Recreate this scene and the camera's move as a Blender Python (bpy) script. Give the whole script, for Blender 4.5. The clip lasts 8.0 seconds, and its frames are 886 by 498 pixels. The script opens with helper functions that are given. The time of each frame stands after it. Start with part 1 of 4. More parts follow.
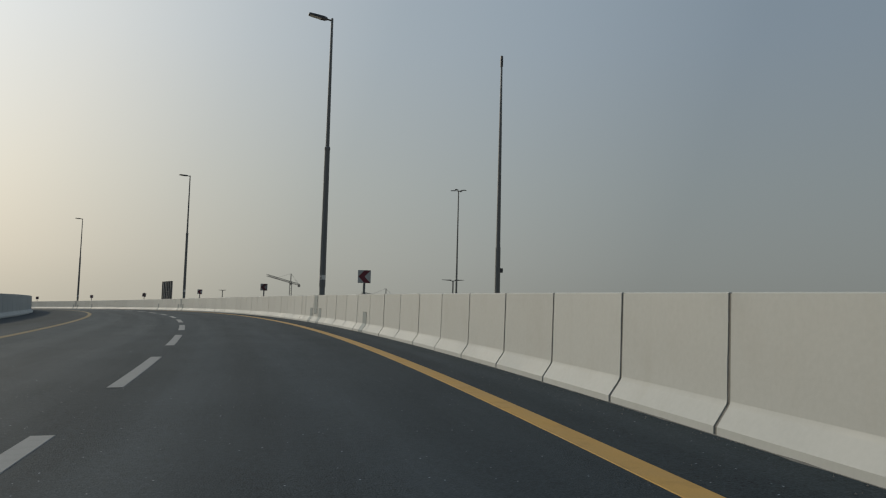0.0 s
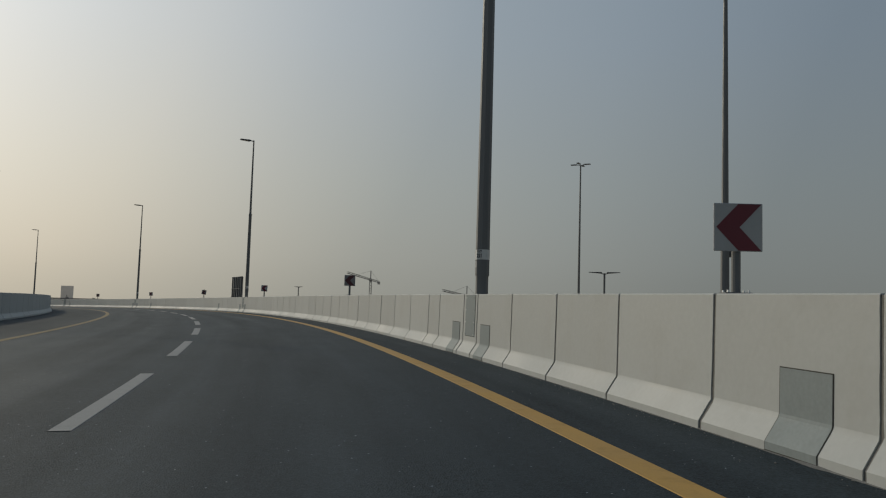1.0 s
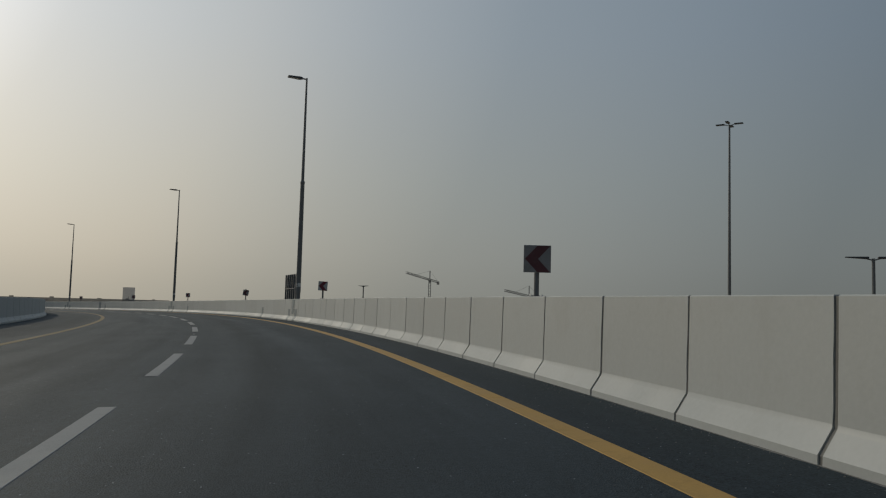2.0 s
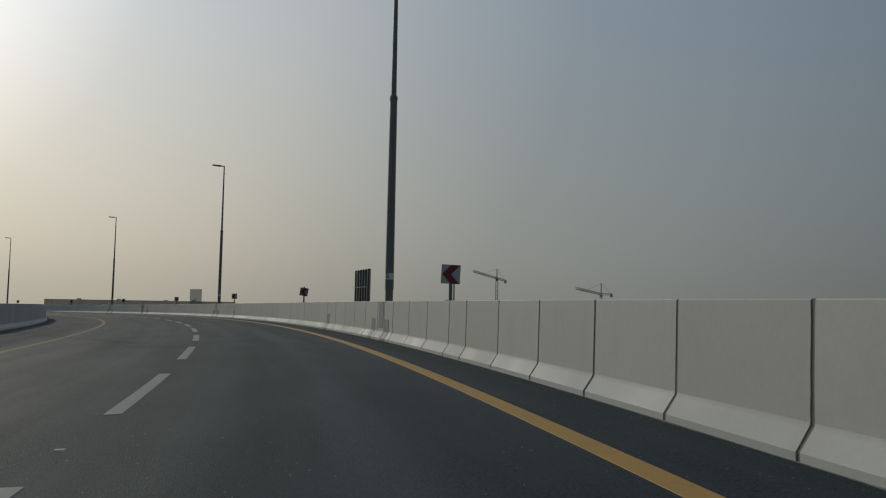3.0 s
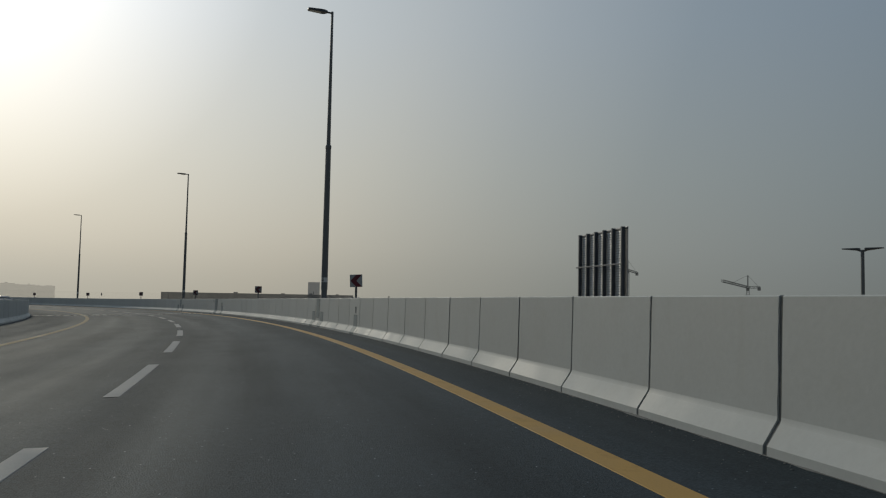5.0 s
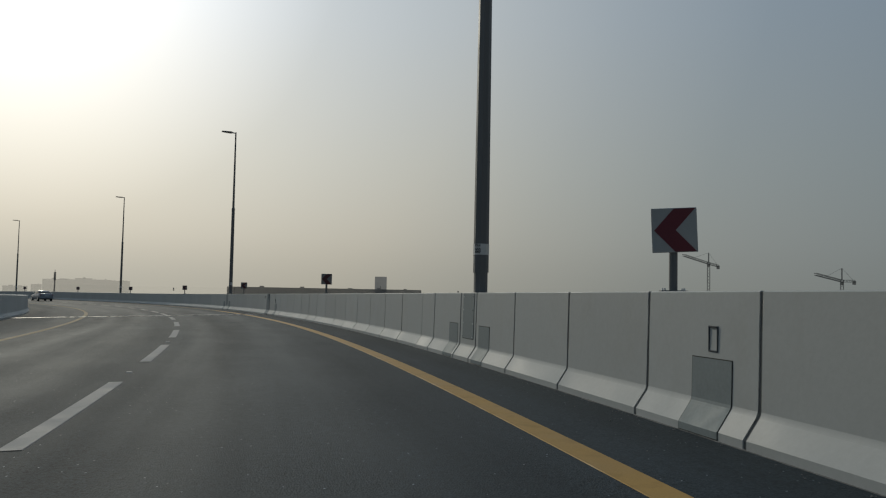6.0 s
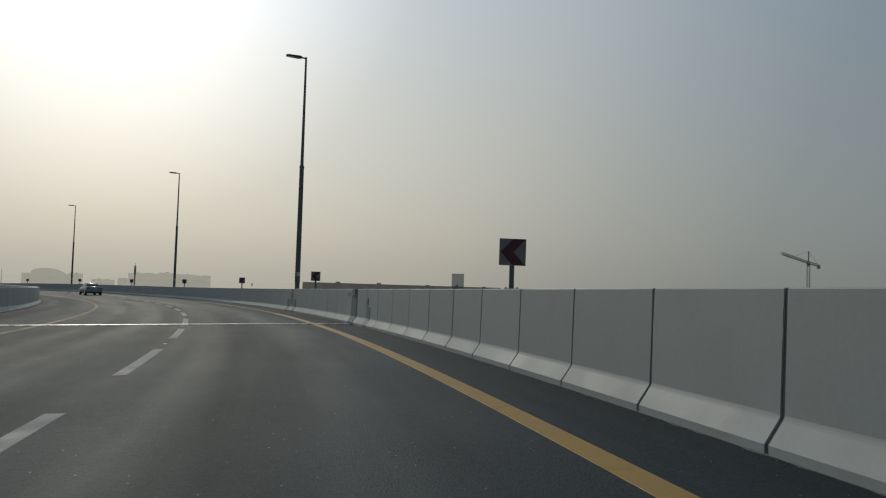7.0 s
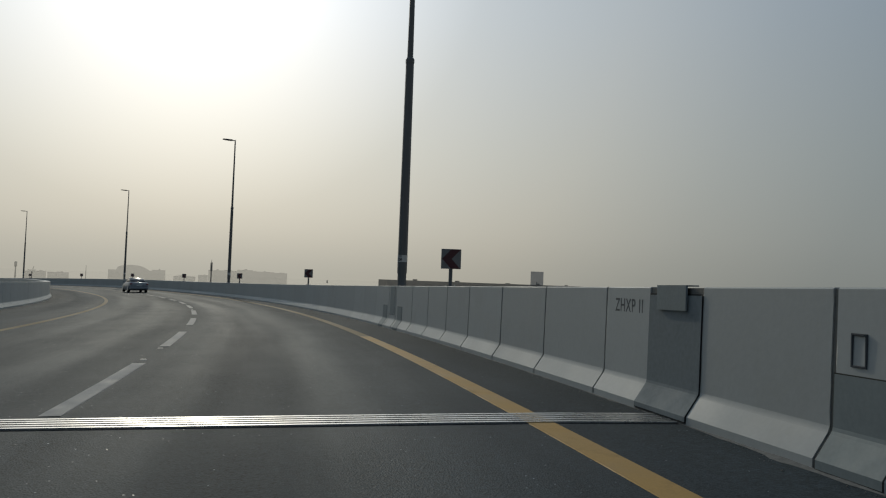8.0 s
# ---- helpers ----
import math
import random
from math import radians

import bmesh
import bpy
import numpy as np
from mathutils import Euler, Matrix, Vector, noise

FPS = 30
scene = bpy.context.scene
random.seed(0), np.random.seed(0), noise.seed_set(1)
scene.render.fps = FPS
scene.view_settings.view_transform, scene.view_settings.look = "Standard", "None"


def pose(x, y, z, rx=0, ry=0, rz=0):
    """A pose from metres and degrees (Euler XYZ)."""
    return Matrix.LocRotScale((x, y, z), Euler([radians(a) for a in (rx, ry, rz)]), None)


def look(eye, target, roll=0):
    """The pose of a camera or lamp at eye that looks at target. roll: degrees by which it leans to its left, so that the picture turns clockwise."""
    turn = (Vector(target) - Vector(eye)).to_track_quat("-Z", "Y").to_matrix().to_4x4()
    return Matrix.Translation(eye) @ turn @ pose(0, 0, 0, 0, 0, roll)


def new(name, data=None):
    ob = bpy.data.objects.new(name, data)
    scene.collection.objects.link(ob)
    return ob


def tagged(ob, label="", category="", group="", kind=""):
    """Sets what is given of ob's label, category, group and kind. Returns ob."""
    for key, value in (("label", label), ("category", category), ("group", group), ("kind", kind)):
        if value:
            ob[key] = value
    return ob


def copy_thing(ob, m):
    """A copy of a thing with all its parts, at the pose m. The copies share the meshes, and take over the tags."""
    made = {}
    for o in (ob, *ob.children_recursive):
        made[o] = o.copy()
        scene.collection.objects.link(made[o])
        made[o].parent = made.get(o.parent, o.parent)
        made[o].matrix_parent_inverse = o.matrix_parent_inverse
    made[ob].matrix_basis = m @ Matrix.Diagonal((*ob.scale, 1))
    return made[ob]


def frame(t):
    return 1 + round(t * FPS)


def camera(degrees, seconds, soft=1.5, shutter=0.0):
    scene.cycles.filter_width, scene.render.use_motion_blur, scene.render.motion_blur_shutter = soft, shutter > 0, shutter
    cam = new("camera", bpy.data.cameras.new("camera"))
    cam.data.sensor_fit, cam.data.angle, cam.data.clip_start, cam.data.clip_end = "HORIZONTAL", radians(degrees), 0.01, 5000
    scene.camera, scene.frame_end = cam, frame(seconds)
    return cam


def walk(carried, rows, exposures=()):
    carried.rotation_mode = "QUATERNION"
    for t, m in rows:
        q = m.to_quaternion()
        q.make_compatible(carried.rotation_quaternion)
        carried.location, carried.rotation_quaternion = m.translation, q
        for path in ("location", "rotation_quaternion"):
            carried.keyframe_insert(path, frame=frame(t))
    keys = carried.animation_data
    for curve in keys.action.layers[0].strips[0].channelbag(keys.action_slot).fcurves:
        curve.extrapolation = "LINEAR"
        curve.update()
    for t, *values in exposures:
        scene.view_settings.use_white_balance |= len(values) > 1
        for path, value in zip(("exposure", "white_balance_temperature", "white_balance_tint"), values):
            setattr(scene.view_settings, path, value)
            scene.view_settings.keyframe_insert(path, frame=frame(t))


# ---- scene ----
cam = camera(58.83, 8.0, soft=1.2)
PATH = [
    (0, look((-2.893, 38.449, 2.300), (-2.365, 48.402, 3.113), 1.457)),
    (0.5, look((-4.498, 48.353, 2.503), (-4.410, 58.322, 3.291), 1.499)),
    (1, look((-6.519, 58.206, 2.654), (-6.972, 68.167, 3.410), 1.688)),
    (1.5, look((-9.006, 67.988, 2.769), (-9.804, 77.928, 3.517), 1.563)),
    (1.7, look((-10.093, 71.815, 2.811), (-11.068, 81.739, 3.555), 1.569)),
    (2.8, look((-17.075, 92.760, 2.996), (-18.764, 102.590, 3.719), 1.224)),
    (3, look((-18.547, 96.511, 3.020), (-20.492, 106.294, 3.732), 1.077)),
    (3.5, look((-22.508, 105.875, 3.040), (-24.773, 115.589, 3.743), 1.056)),
    (4, look((-26.835, 115.104, 3.029), (-29.389, 124.749, 3.708), 1.145)),
    (4.5, look((-31.491, 124.139, 3.001), (-34.369, 133.695, 3.637), 1.023)),
    (4.7, look((-33.466, 127.709, 2.976), (-36.546, 137.203, 3.600), 1.138)),
    (5.8, look((-45.274, 146.862, 2.834), (-49.170, 156.057, 3.366), 1.034)),
    (6, look((-47.626, 150.249, 2.793), (-51.712, 159.361, 3.314), 1.145)),
    (6.5, look((-53.698, 158.502, 2.692), (-58.138, 167.448, 3.192), 1.293)),
    (7, look((-60.174, 166.501, 2.556), (-65.092, 175.195, 3.025), 1.773)),
    (7.5, look((-67.036, 174.343, 2.429), (-72.321, 182.820, 2.871), 2.027)),
    (8, look((-74.134, 181.788, 2.317), (-79.833, 189.994, 2.733), 2.066)),
]
EXPOSURES = [(0.0, 0.58, 6800, 11), (0.5, 0.48, 6780, 11), (1.0, 0.33, 6740, 11), (1.5, 0.20, 6690, 11), (3.0, 0.02, 6540, 10.5),
             (4.5, 0.01, 6430, 9.5), (6.0, 0.03, 6330, 9), (7.0, 0.0, 6295, 9), (8.0, -0.01, 6260, 9)]
walk(cam, PATH, EXPOSURES)

# ---- world and sun: a low sun behind dusty haze ----
SUN_AZ, SUN_EL = radians(53.5), radians(23.5)        # azimuth to the left of +y
SUN_DIR = Vector((-math.sin(SUN_AZ) * math.cos(SUN_EL), math.cos(SUN_AZ) * math.cos(SUN_EL), math.sin(SUN_EL)))


def build_world():
    w = bpy.data.worlds.new("hazy_sky")
    scene.world = w
    w.use_nodes = True
    nt = w.node_tree
    nt.nodes.clear()
    nd, lk = nt.nodes.new, nt.links.new
    out = nd("ShaderNodeOutputWorld")
    sky = nd("ShaderNodeTexSky")
    sky.sky_type = "NISHITA"
    sky.sun_disc = False
    sky.sun_elevation, sky.sun_rotation = SUN_EL, -SUN_AZ
    sky.altitude, sky.air_density, sky.dust_density, sky.ozone_density = 0.0, 1.0, 6.0, 1.0
    bg = nd("ShaderNodeBackground")
    bg.inputs["Strength"].default_value = 0.006
    lk(sky.outputs[0], bg.inputs["Color"])
    # airborne dust: brightness falls away from the sun, colour warms towards the horizon
    tc = nd("ShaderNodeTexCoord")
    dot = nd("ShaderNodeVectorMath")
    dot.operation = "DOT_PRODUCT"
    lk(tc.outputs["Generated"], dot.inputs[0])
    dot.inputs[1].default_value = SUN_DIR
    ang = nd("ShaderNodeMath")
    ang.operation = "ARCCOSINE"
    lk(dot.outputs["Value"], ang.inputs[0])
    ramp = nd("ShaderNodeValToRGB")
    scale = nd("ShaderNodeMath")
    scale.operation = "DIVIDE"
    scale.inputs[1].default_value = math.pi
    lk(ang.outputs[0], scale.inputs[0])
    lk(scale.outputs[0], ramp.inputs[0])
    stops = ((0.0, (1.30, 1.36, 1.34)), (0.055, (0.862, 0.893, 0.892)), (0.11, (0.580, 0.604, 0.590)),
             (0.17, (0.494, 0.507, 0.486)), (0.22, (0.370, 0.398, 0.400)), (0.27, (0.277, 0.314, 0.330)), (0.33, (0.230, 0.269, 0.292)), (0.40, (0.170, 0.206, 0.230)), (1.0, (0.11, 0.13, 0.15)))
    el = ramp.color_ramp.elements
    el[0].position, el[1].position = 0.0, 1.0
    for p, c in stops[1:-1]:
        el.new(p)
    for e, (p, c) in zip(el, stops):
        e.position, e.color = p, (*c, 1)
    sep = nd("ShaderNodeSeparateXYZ")
    lk(tc.outputs["Generated"], sep.inputs[0])
    hz = nd("ShaderNodeValToRGB")
    lk(sep.outputs["Z"], hz.inputs[0])
    tint = ((0.0, (1.02, 0.93, 0.80)), (0.06, (1.04, 0.98, 0.885)), (0.16, (1.01, 1.0, 0.955)), (0.32, (0.925, 0.99, 1.075)), (0.6, (0.80, 0.94, 1.14)))
    te = hz.color_ramp.elements
    te[0].position, te[1].position = 0.0, 0.6
    for p, c in tint[1:-1]:
        te.new(p)
    for e, (p, c) in zip(te, tint):
        e.position, e.color = p, (*c, 1)
    mul = nd("ShaderNodeMix")
    mul.data_type, mul.blend_type = "RGBA", "MULTIPLY"
    mul.inputs[0].default_value = 1.0
    mul.clamp_result = False
    lk(ramp.outputs[0], mul.inputs[6])
    lk(hz.outputs[0], mul.inputs[7])
    dust = nd("ShaderNodeBackground")
    dust.inputs["Strength"].default_value = 0.8
    lk(mul.outputs[2], dust.inputs["Color"])
    add = nd("ShaderNodeAddShader")
    lk(bg.outputs[0], add.inputs[0])
    lk(dust.outputs[0], add.inputs[1])
    lk(add.outputs[0], out.inputs["Surface"])


build_world()
sun = new("sun", bpy.data.lights.new("sun", "SUN"))
sun.data.energy, sun.data.angle, sun.data.color = 0.91, radians(1.0), (1.0, 0.91, 0.72)
sun.matrix_world = look((0, 0, 60), Vector((0, 0, 60)) - SUN_DIR)

# ---- the ramp's line: curvature and height along it ----
K0, K1, K2 = 0.00375732, 2.06055e-06, -1.17962e-08
G1, G2, G3, BANK = 0.03692242, -0.000220966, 3.248533e-07, 0.02445
DIP, DIP_S = 2.0e-4, 300.0        # the ramp falls away at its far end
SHOULDER_DROP = 0.0175                   # extra fall of the outer shoulder, set so the barrier foot fits the camera's view
GROUND = -9.0
DS = 0.25
S_GRID = np.arange(-40, 480, DS)
HEAD = K0 * S_GRID + K1 * S_GRID ** 2 / 2 + K2 * S_GRID ** 3 / 6
X_GRID = np.concatenate([[0], np.cumsum((-np.sin(HEAD[1:]) - np.sin(HEAD[:-1])) / 2 * DS)])
Y_GRID = np.concatenate([[0], np.cumsum((np.cos(HEAD[1:]) + np.cos(HEAD[:-1])) / 2 * DS)])
X_GRID -= X_GRID[int(40 / DS)]
Y_GRID -= Y_GRID[int(40 / DS)]
S_FIRST, S_LAST = -14.0, 415.0
WALL_R, WALL_L = 3.695, -10.02
WALL_H = 1.237


def heading(s):
    return K0 * s + K1 * s * s / 2 + K2 * s ** 3 / 6


def on(s, lat, z=0.0):
    """The place s metres along the ramp, lat metres to the right of its line and z over the road."""
    h = heading(s)
    return Vector((float(np.interp(s, S_GRID, X_GRID)) + math.cos(h) * lat, float(np.interp(s, S_GRID, Y_GRID)) + math.sin(h) * lat,
                   G1 * s + G2 * s * s + G3 * s ** 3 - DIP * max(0.0, s - DIP_S) ** 2 + BANK * lat - SHOULDER_DROP * max(0.0, lat - 2.54) + z))


def at(s, lat, z=0.0, turn=0.0, lean=0.0):
    """The pose there: x to the right, y ahead, z up. turn: degrees to the left; lean: degrees clockwise as seen by who comes."""
    return Matrix.Translation(on(s, lat, z)) @ Matrix.Rotation(heading(s) + radians(turn), 4, "Z") @ Matrix.Rotation(radians(lean), 4, "Y")


# ---- materials ----
def material(name, colour, rough=0.7, metal=0.0, vary=0.12, size=0.6, fine=25.0, bump=0.15, dirt=None, dirt_amount=0.0, dirt_size=0.5,
             per_object=0.0, spec=0.5, rough_vary=0.1, stretch=(1, 1, 1)):
    m = bpy.data.materials.new(name)
    m.use_nodes = True
    nt = m.node_tree
    nd, lk = nt.nodes.new, nt.links.new
    b = nt.nodes["Principled BSDF"]
    b.inputs["Metallic"].default_value = metal
    b.inputs["Specular IOR Level"].default_value = spec
    tc = nd("ShaderNodeTexCoord")
    mp = nd("ShaderNodeMapping")
    mp.inputs["Scale"].default_value = stretch
    lk(tc.outputs["Object"], mp.inputs[0])
    big, small = nd("ShaderNodeTexNoise"), nd("ShaderNodeTexNoise")
    for n, sc, det in ((big, 1 / size, 4), (small, fine, 3)):
        n.inputs["Scale"].default_value, n.inputs["Detail"].default_value = sc, det
        lk(mp.outputs[0], n.inputs["Vector"])
    mixn = nd("ShaderNodeMix")
    mixn.data_type = "FLOAT"
    mixn.inputs[0].default_value = 0.4
    lk(big.outputs[0], mixn.inputs[2])
    lk(small.outputs[0], mixn.inputs[3])
    rng = nd("ShaderNodeMapRange")
    rng.inputs["From Min"].default_value, rng.inputs["From Max"].default_value = 0.3, 0.7
    rng.inputs["To Min"].default_value, rng.inputs["To Max"].default_value = 1 - vary, 1 + vary
    lk(mixn.outputs[0], rng.inputs["Value"])
    val = rng.outputs[0]
    if per_object:
        oi = nd("ShaderNodeObjectInfo")
        r2 = nd("ShaderNodeMapRange")
        r2.inputs["To Min"].default_value, r2.inputs["To Max"].default_value = 1 - per_object, 1 + per_object
        lk(oi.outputs["Random"], r2.inputs["Value"])
        mm = nd("ShaderNodeMath")
        mm.operation = "MULTIPLY"
        lk(val, mm.inputs[0])
        lk(r2.outputs[0], mm.inputs[1])
        val = mm.outputs[0]
    sc = nd("ShaderNodeVectorMath")
    sc.operation = "SCALE"
    sc.inputs[0].default_value = colour
    lk(val, sc.inputs["Scale"])
    col = sc.outputs[0]
    if dirt:
        dn = nd("ShaderNodeTexNoise")
        dn.inputs["Scale"].default_value, dn.inputs["Detail"].default_value, dn.inputs["Roughness"].default_value = 1 / dirt_size, 6, 0.65
        lk(mp.outputs[0], dn.inputs["Vector"])
        dr = nd("ShaderNodeMapRange")
        dr.inputs["From Min"].default_value, dr.inputs["From Max"].default_value = 0.52, 0.78
        dr.inputs["To Max"].default_value = dirt_amount
        lk(dn.outputs[0], dr.inputs["Value"])
        dm = nd("ShaderNodeMix")
        dm.data_type = "RGBA"
        lk(dr.outputs[0], dm.inputs[0])
        lk(col, dm.inputs[6])
        dm.inputs[7].default_value = (*dirt, 1)
        col = dm.outputs[2]
    lk(col, b.inputs["Base Color"])
    rr = nd("ShaderNodeMapRange")
    rr.inputs["From Min"].default_value, rr.inputs["From Max"].default_value = 0.3, 0.7
    rr.inputs["To Min"].default_value, rr.inputs["To Max"].default_value = max(rough - rough_vary, 0.05), min(rough + rough_vary, 1)
    lk(big.outputs[0], rr.inputs["Value"])
    lk(rr.outputs[0], b.inputs["Roughness"])
    if bump:
        bp = nd("ShaderNodeBump")
        bp.inputs["Strength"].default_value, bp.inputs["Distance"].default_value = bump, 0.01
        lk(small.outputs[0], bp.inputs["Height"])
        lk(bp.outputs[0], b.inputs["Normal"])
    return m


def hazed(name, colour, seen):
    """A far surface with haze put into its material: opaque only by the share 'seen'."""
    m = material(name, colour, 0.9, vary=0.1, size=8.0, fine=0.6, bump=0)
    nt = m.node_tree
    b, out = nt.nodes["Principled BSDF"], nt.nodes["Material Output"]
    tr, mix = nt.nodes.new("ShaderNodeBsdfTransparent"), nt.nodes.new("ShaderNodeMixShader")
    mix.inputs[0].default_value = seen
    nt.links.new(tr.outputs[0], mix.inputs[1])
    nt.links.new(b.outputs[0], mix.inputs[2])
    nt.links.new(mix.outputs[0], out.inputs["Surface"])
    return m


def asphalt_material():
    """Dark asphalt: fine aggregate, paler worn wheel paths along the lanes (UV: metres across and along), stains and patches."""
    m = bpy.data.materials.new("asphalt")
    m.use_nodes = True
    nt = m.node_tree
    nd, lk = nt.nodes.new, nt.links.new
    b = nt.nodes["Principled BSDF"]
    uv = nd("ShaderNodeUVMap")
    uv.uv_map = "along"

    def noise_at(scale, stretch, detail=4, rough=0.55):
        mp, n = nd("ShaderNodeMapping"), nd("ShaderNodeTexNoise")
        mp.inputs["Scale"].default_value = stretch
        lk(uv.outputs[0], mp.inputs[0])
        lk(mp.outputs[0], n.inputs["Vector"])
        n.inputs["Scale"].default_value, n.inputs["Detail"].default_value, n.inputs["Roughness"].default_value = scale, detail, rough
        return n.outputs[0]

    def ranged(v, a, b_, c, d):
        r = nd("ShaderNodeMapRange")
        for k, x in zip(("From Min", "From Max", "To Min", "To Max"), (a, b_, c, d)):
            r.inputs[k].default_value = x
        lk(v, r.inputs["Value"])
        return r.outputs[0]

    def times(a, c):
        n = nd("ShaderNodeMath")
        n.operation = "MULTIPLY"
        lk(a, n.inputs[0])
        lk(c, n.inputs[1])
        return n.outputs[0]

    streak = noise_at(0.55, (1.3, 0.05, 1), 5, 0.6)
    blotch = noise_at(0.45, (1, 0.06, 1), 5, 0.62)
    smudge = noise_at(0.9, (1, 0.05, 1), 4, 0.6)
    grain = noise_at(42, (1, 1, 1), 3, 0.7)
    coarse = noise_at(9, (1, 1, 1), 3, 0.6)
    # worn wheel paths: paler bands along the lanes
    path = noise_at(0.42, (1.0, 0.012, 1), 2, 0.5)
    stone = nd("ShaderNodeTexVoronoi")
    stone.inputs["Scale"].default_value = 70.0
    lk(uv.outputs[0], stone.inputs["Vector"])
    tone = nd("ShaderNodeSeparateColor")
    lk(stone.outputs["Color"], tone.inputs[0])
    v = times(times(ranged(streak, 0.3, 0.7, 0.86, 1.14), ranged(blotch, 0.3, 0.7, 0.82, 1.18)), ranged(grain, 0.3, 0.7, 0.75, 1.25))
    v = times(v, ranged(tone.outputs[0], 0.0, 1.0, 0.62, 1.38))
    v = times(v, ranged(coarse, 0.3, 0.7, 0.86, 1.14))
    v = times(v, ranged(smudge, 0.3, 0.7, 0.88, 1.12))
    v = times(v, ranged(path, 0.35, 0.65, 0.84, 1.17))
    # wheel tracks polished by the tyres, two to a lane, and the rough unworn shoulders
    xy = nd("ShaderNodeSeparateXYZ")
    lk(uv.outputs[0], xy.inputs[0])

    def calc(op, a, c):
        n = nd("ShaderNodeMath")
        n.operation = op
        for k, x in enumerate((a, c)):
            if isinstance(x, (int, float)):
                n.inputs[k].default_value = x
            else:
                lk(x, n.inputs[k])
        return n.outputs[0]
    lat = calc("ADD", xy.outputs[0], ranged(noise_at(0.6, (0.6, 0.10, 1), 4, 0.6), 0.3, 0.7, -0.22, 0.22))
    tracks = None
    for c in (-4.95, -3.25, -0.92, 0.80):
        d = nd("ShaderNodeMapRange")
        d.interpolation_type = "SMOOTHSTEP"
        for k, x in zip(("From Min", "From Max", "To Min", "To Max"), (0.12, 0.62, 1.0, 0.0)):
            d.inputs[k].default_value = x
        lk(calc("ABSOLUTE", calc("SUBTRACT", lat, c), 0.0), d.inputs["Value"])
        tracks = d.outputs[0] if tracks is None else calc("MAXIMUM", tracks, d.outputs[0])
    tracks = times(tracks, ranged(blotch, 0.3, 0.7, 0.55, 1.0))
    shoulder = ranged(calc("ABSOLUTE", calc("ADD", xy.outputs[0], 2.3), 0.0), 4.55, 5.1, 0.0, 1.0)
    v = times(v, ranged(tracks, 0.0, 1.0, 0.97, 1.10))
    # dust blown against the inner edge line
    v = times(v, ranged(calc("ABSOLUTE", calc("ADD", lat, 6.0), 0.0), 0.15, 0.9, 1.22, 1.0))
    v = times(v, ranged(shoulder, 0.0, 1.0, 1.0, 1.08))
    # mortar dust trodden into the outer shoulder beside the bridge joint
    beside = times(ranged(calc("ABSOLUTE", calc("SUBTRACT", xy.outputs[1], 205.6), 0.0), 0.8, 3.6, 1.0, 0.0), ranged(lat, 2.5, 3.3, 0.0, 1.0))
    v = times(v, ranged(times(beside, ranged(coarse, 0.35, 0.65, 0.5, 1.0)), 0.0, 1.0, 1.0, 1.6))
    # dark pits where the binder has worn out, in patches
    pits = noise_at(26, (1, 1, 1), 2, 0.6)
    worn = noise_at(0.8, (1, 0.5, 1), 3, 0.6)
    depth = times(ranged(pits, 0.56, 0.66, 0.0, 1.0), ranged(worn, 0.42, 0.60, 0.0, 0.75))
    v = times(v, ranged(depth, 0.0, 1.0, 1.0, 0.0))
    # single bright chips and glass beads in the surface; their glint is partly put into the colour
    cell = nd("ShaderNodeTexVoronoi")
    cell.inputs["Scale"].default_value = 36.0
    lk(uv.outputs[0], cell.inputs["Vector"])
    pick = nd("ShaderNodeSeparateColor")
    lk(cell.outputs["Color"], pick.inputs[0])
    bead = times(ranged(pick.outputs[0], 0.9890, 0.9895, 0.0, 1.0), ranged(cell.outputs["Distance"], 0.20, 0.27, 1.0, 0.0))
    chips = times(bead, ranged(pick.outputs[1], 0.0, 1.0, 0.5, 9.0))
    plus = nd("ShaderNodeMath")
    lk(v, plus.inputs[0])
    lk(chips, plus.inputs[1])
    v = plus.outputs[0]
    sc = nd("ShaderNodeVectorMath")
    sc.operation = "SCALE"
    sc.inputs[0].default_value = (0.0197, 0.0272, 0.0334)
    lk(v, sc.inputs["Scale"])
    lk(sc.outputs[0], b.inputs["Base Color"])
    rough = times(ranged(streak, 0.3, 0.7, 0.86, 0.76), ranged(tracks, 0.0, 1.0, 1.0, 0.95))
    rough = times(rough, ranged(shoulder, 0.0, 1.0, 1.0, 1.06))
    lk(times(rough, ranged(bead, 0.0, 1.0, 1.0, 0.4)), b.inputs["Roughness"])
    gloss = calc("SUBTRACT", ranged(tracks, 0.0, 1.0, 0.305, 0.345), ranged(shoulder, 0.0, 1.0, 0.0, 0.03))
    gloss = times(gloss, ranged(smudge, 0.3, 0.7, 0.84, 1.16))
    lk(calc("ADD", gloss, ranged(bead, 0.0, 1.0, 0.0, 0.5)), b.inputs["Specular IOR Level"])
    b.inputs["Specular Tint"].default_value = (0.72, 0.93, 1.0, 1)
    bp = nd("ShaderNodeBump")
    bp.inputs["Strength"].default_value, bp.inputs["Distance"].default_value = 0.29, 0.012
    lk(times(stone.outputs["Distance"], ranged(worn, 0.42, 0.62, 0.55, 1.7)), bp.inputs["Height"])
    lk(bp.outputs[0], b.inputs["Normal"])
    return m


ASPHALT = asphalt_material()
CONCRETE = material("pale_painted_concrete", (0.436, 0.446, 0.424), 0.68, vary=0.06, size=1.2, fine=18, bump=0.12,
                    dirt=(0.33, 0.31, 0.27), dirt_amount=0.3, dirt_size=0.9, per_object=0.045, spec=0.68)


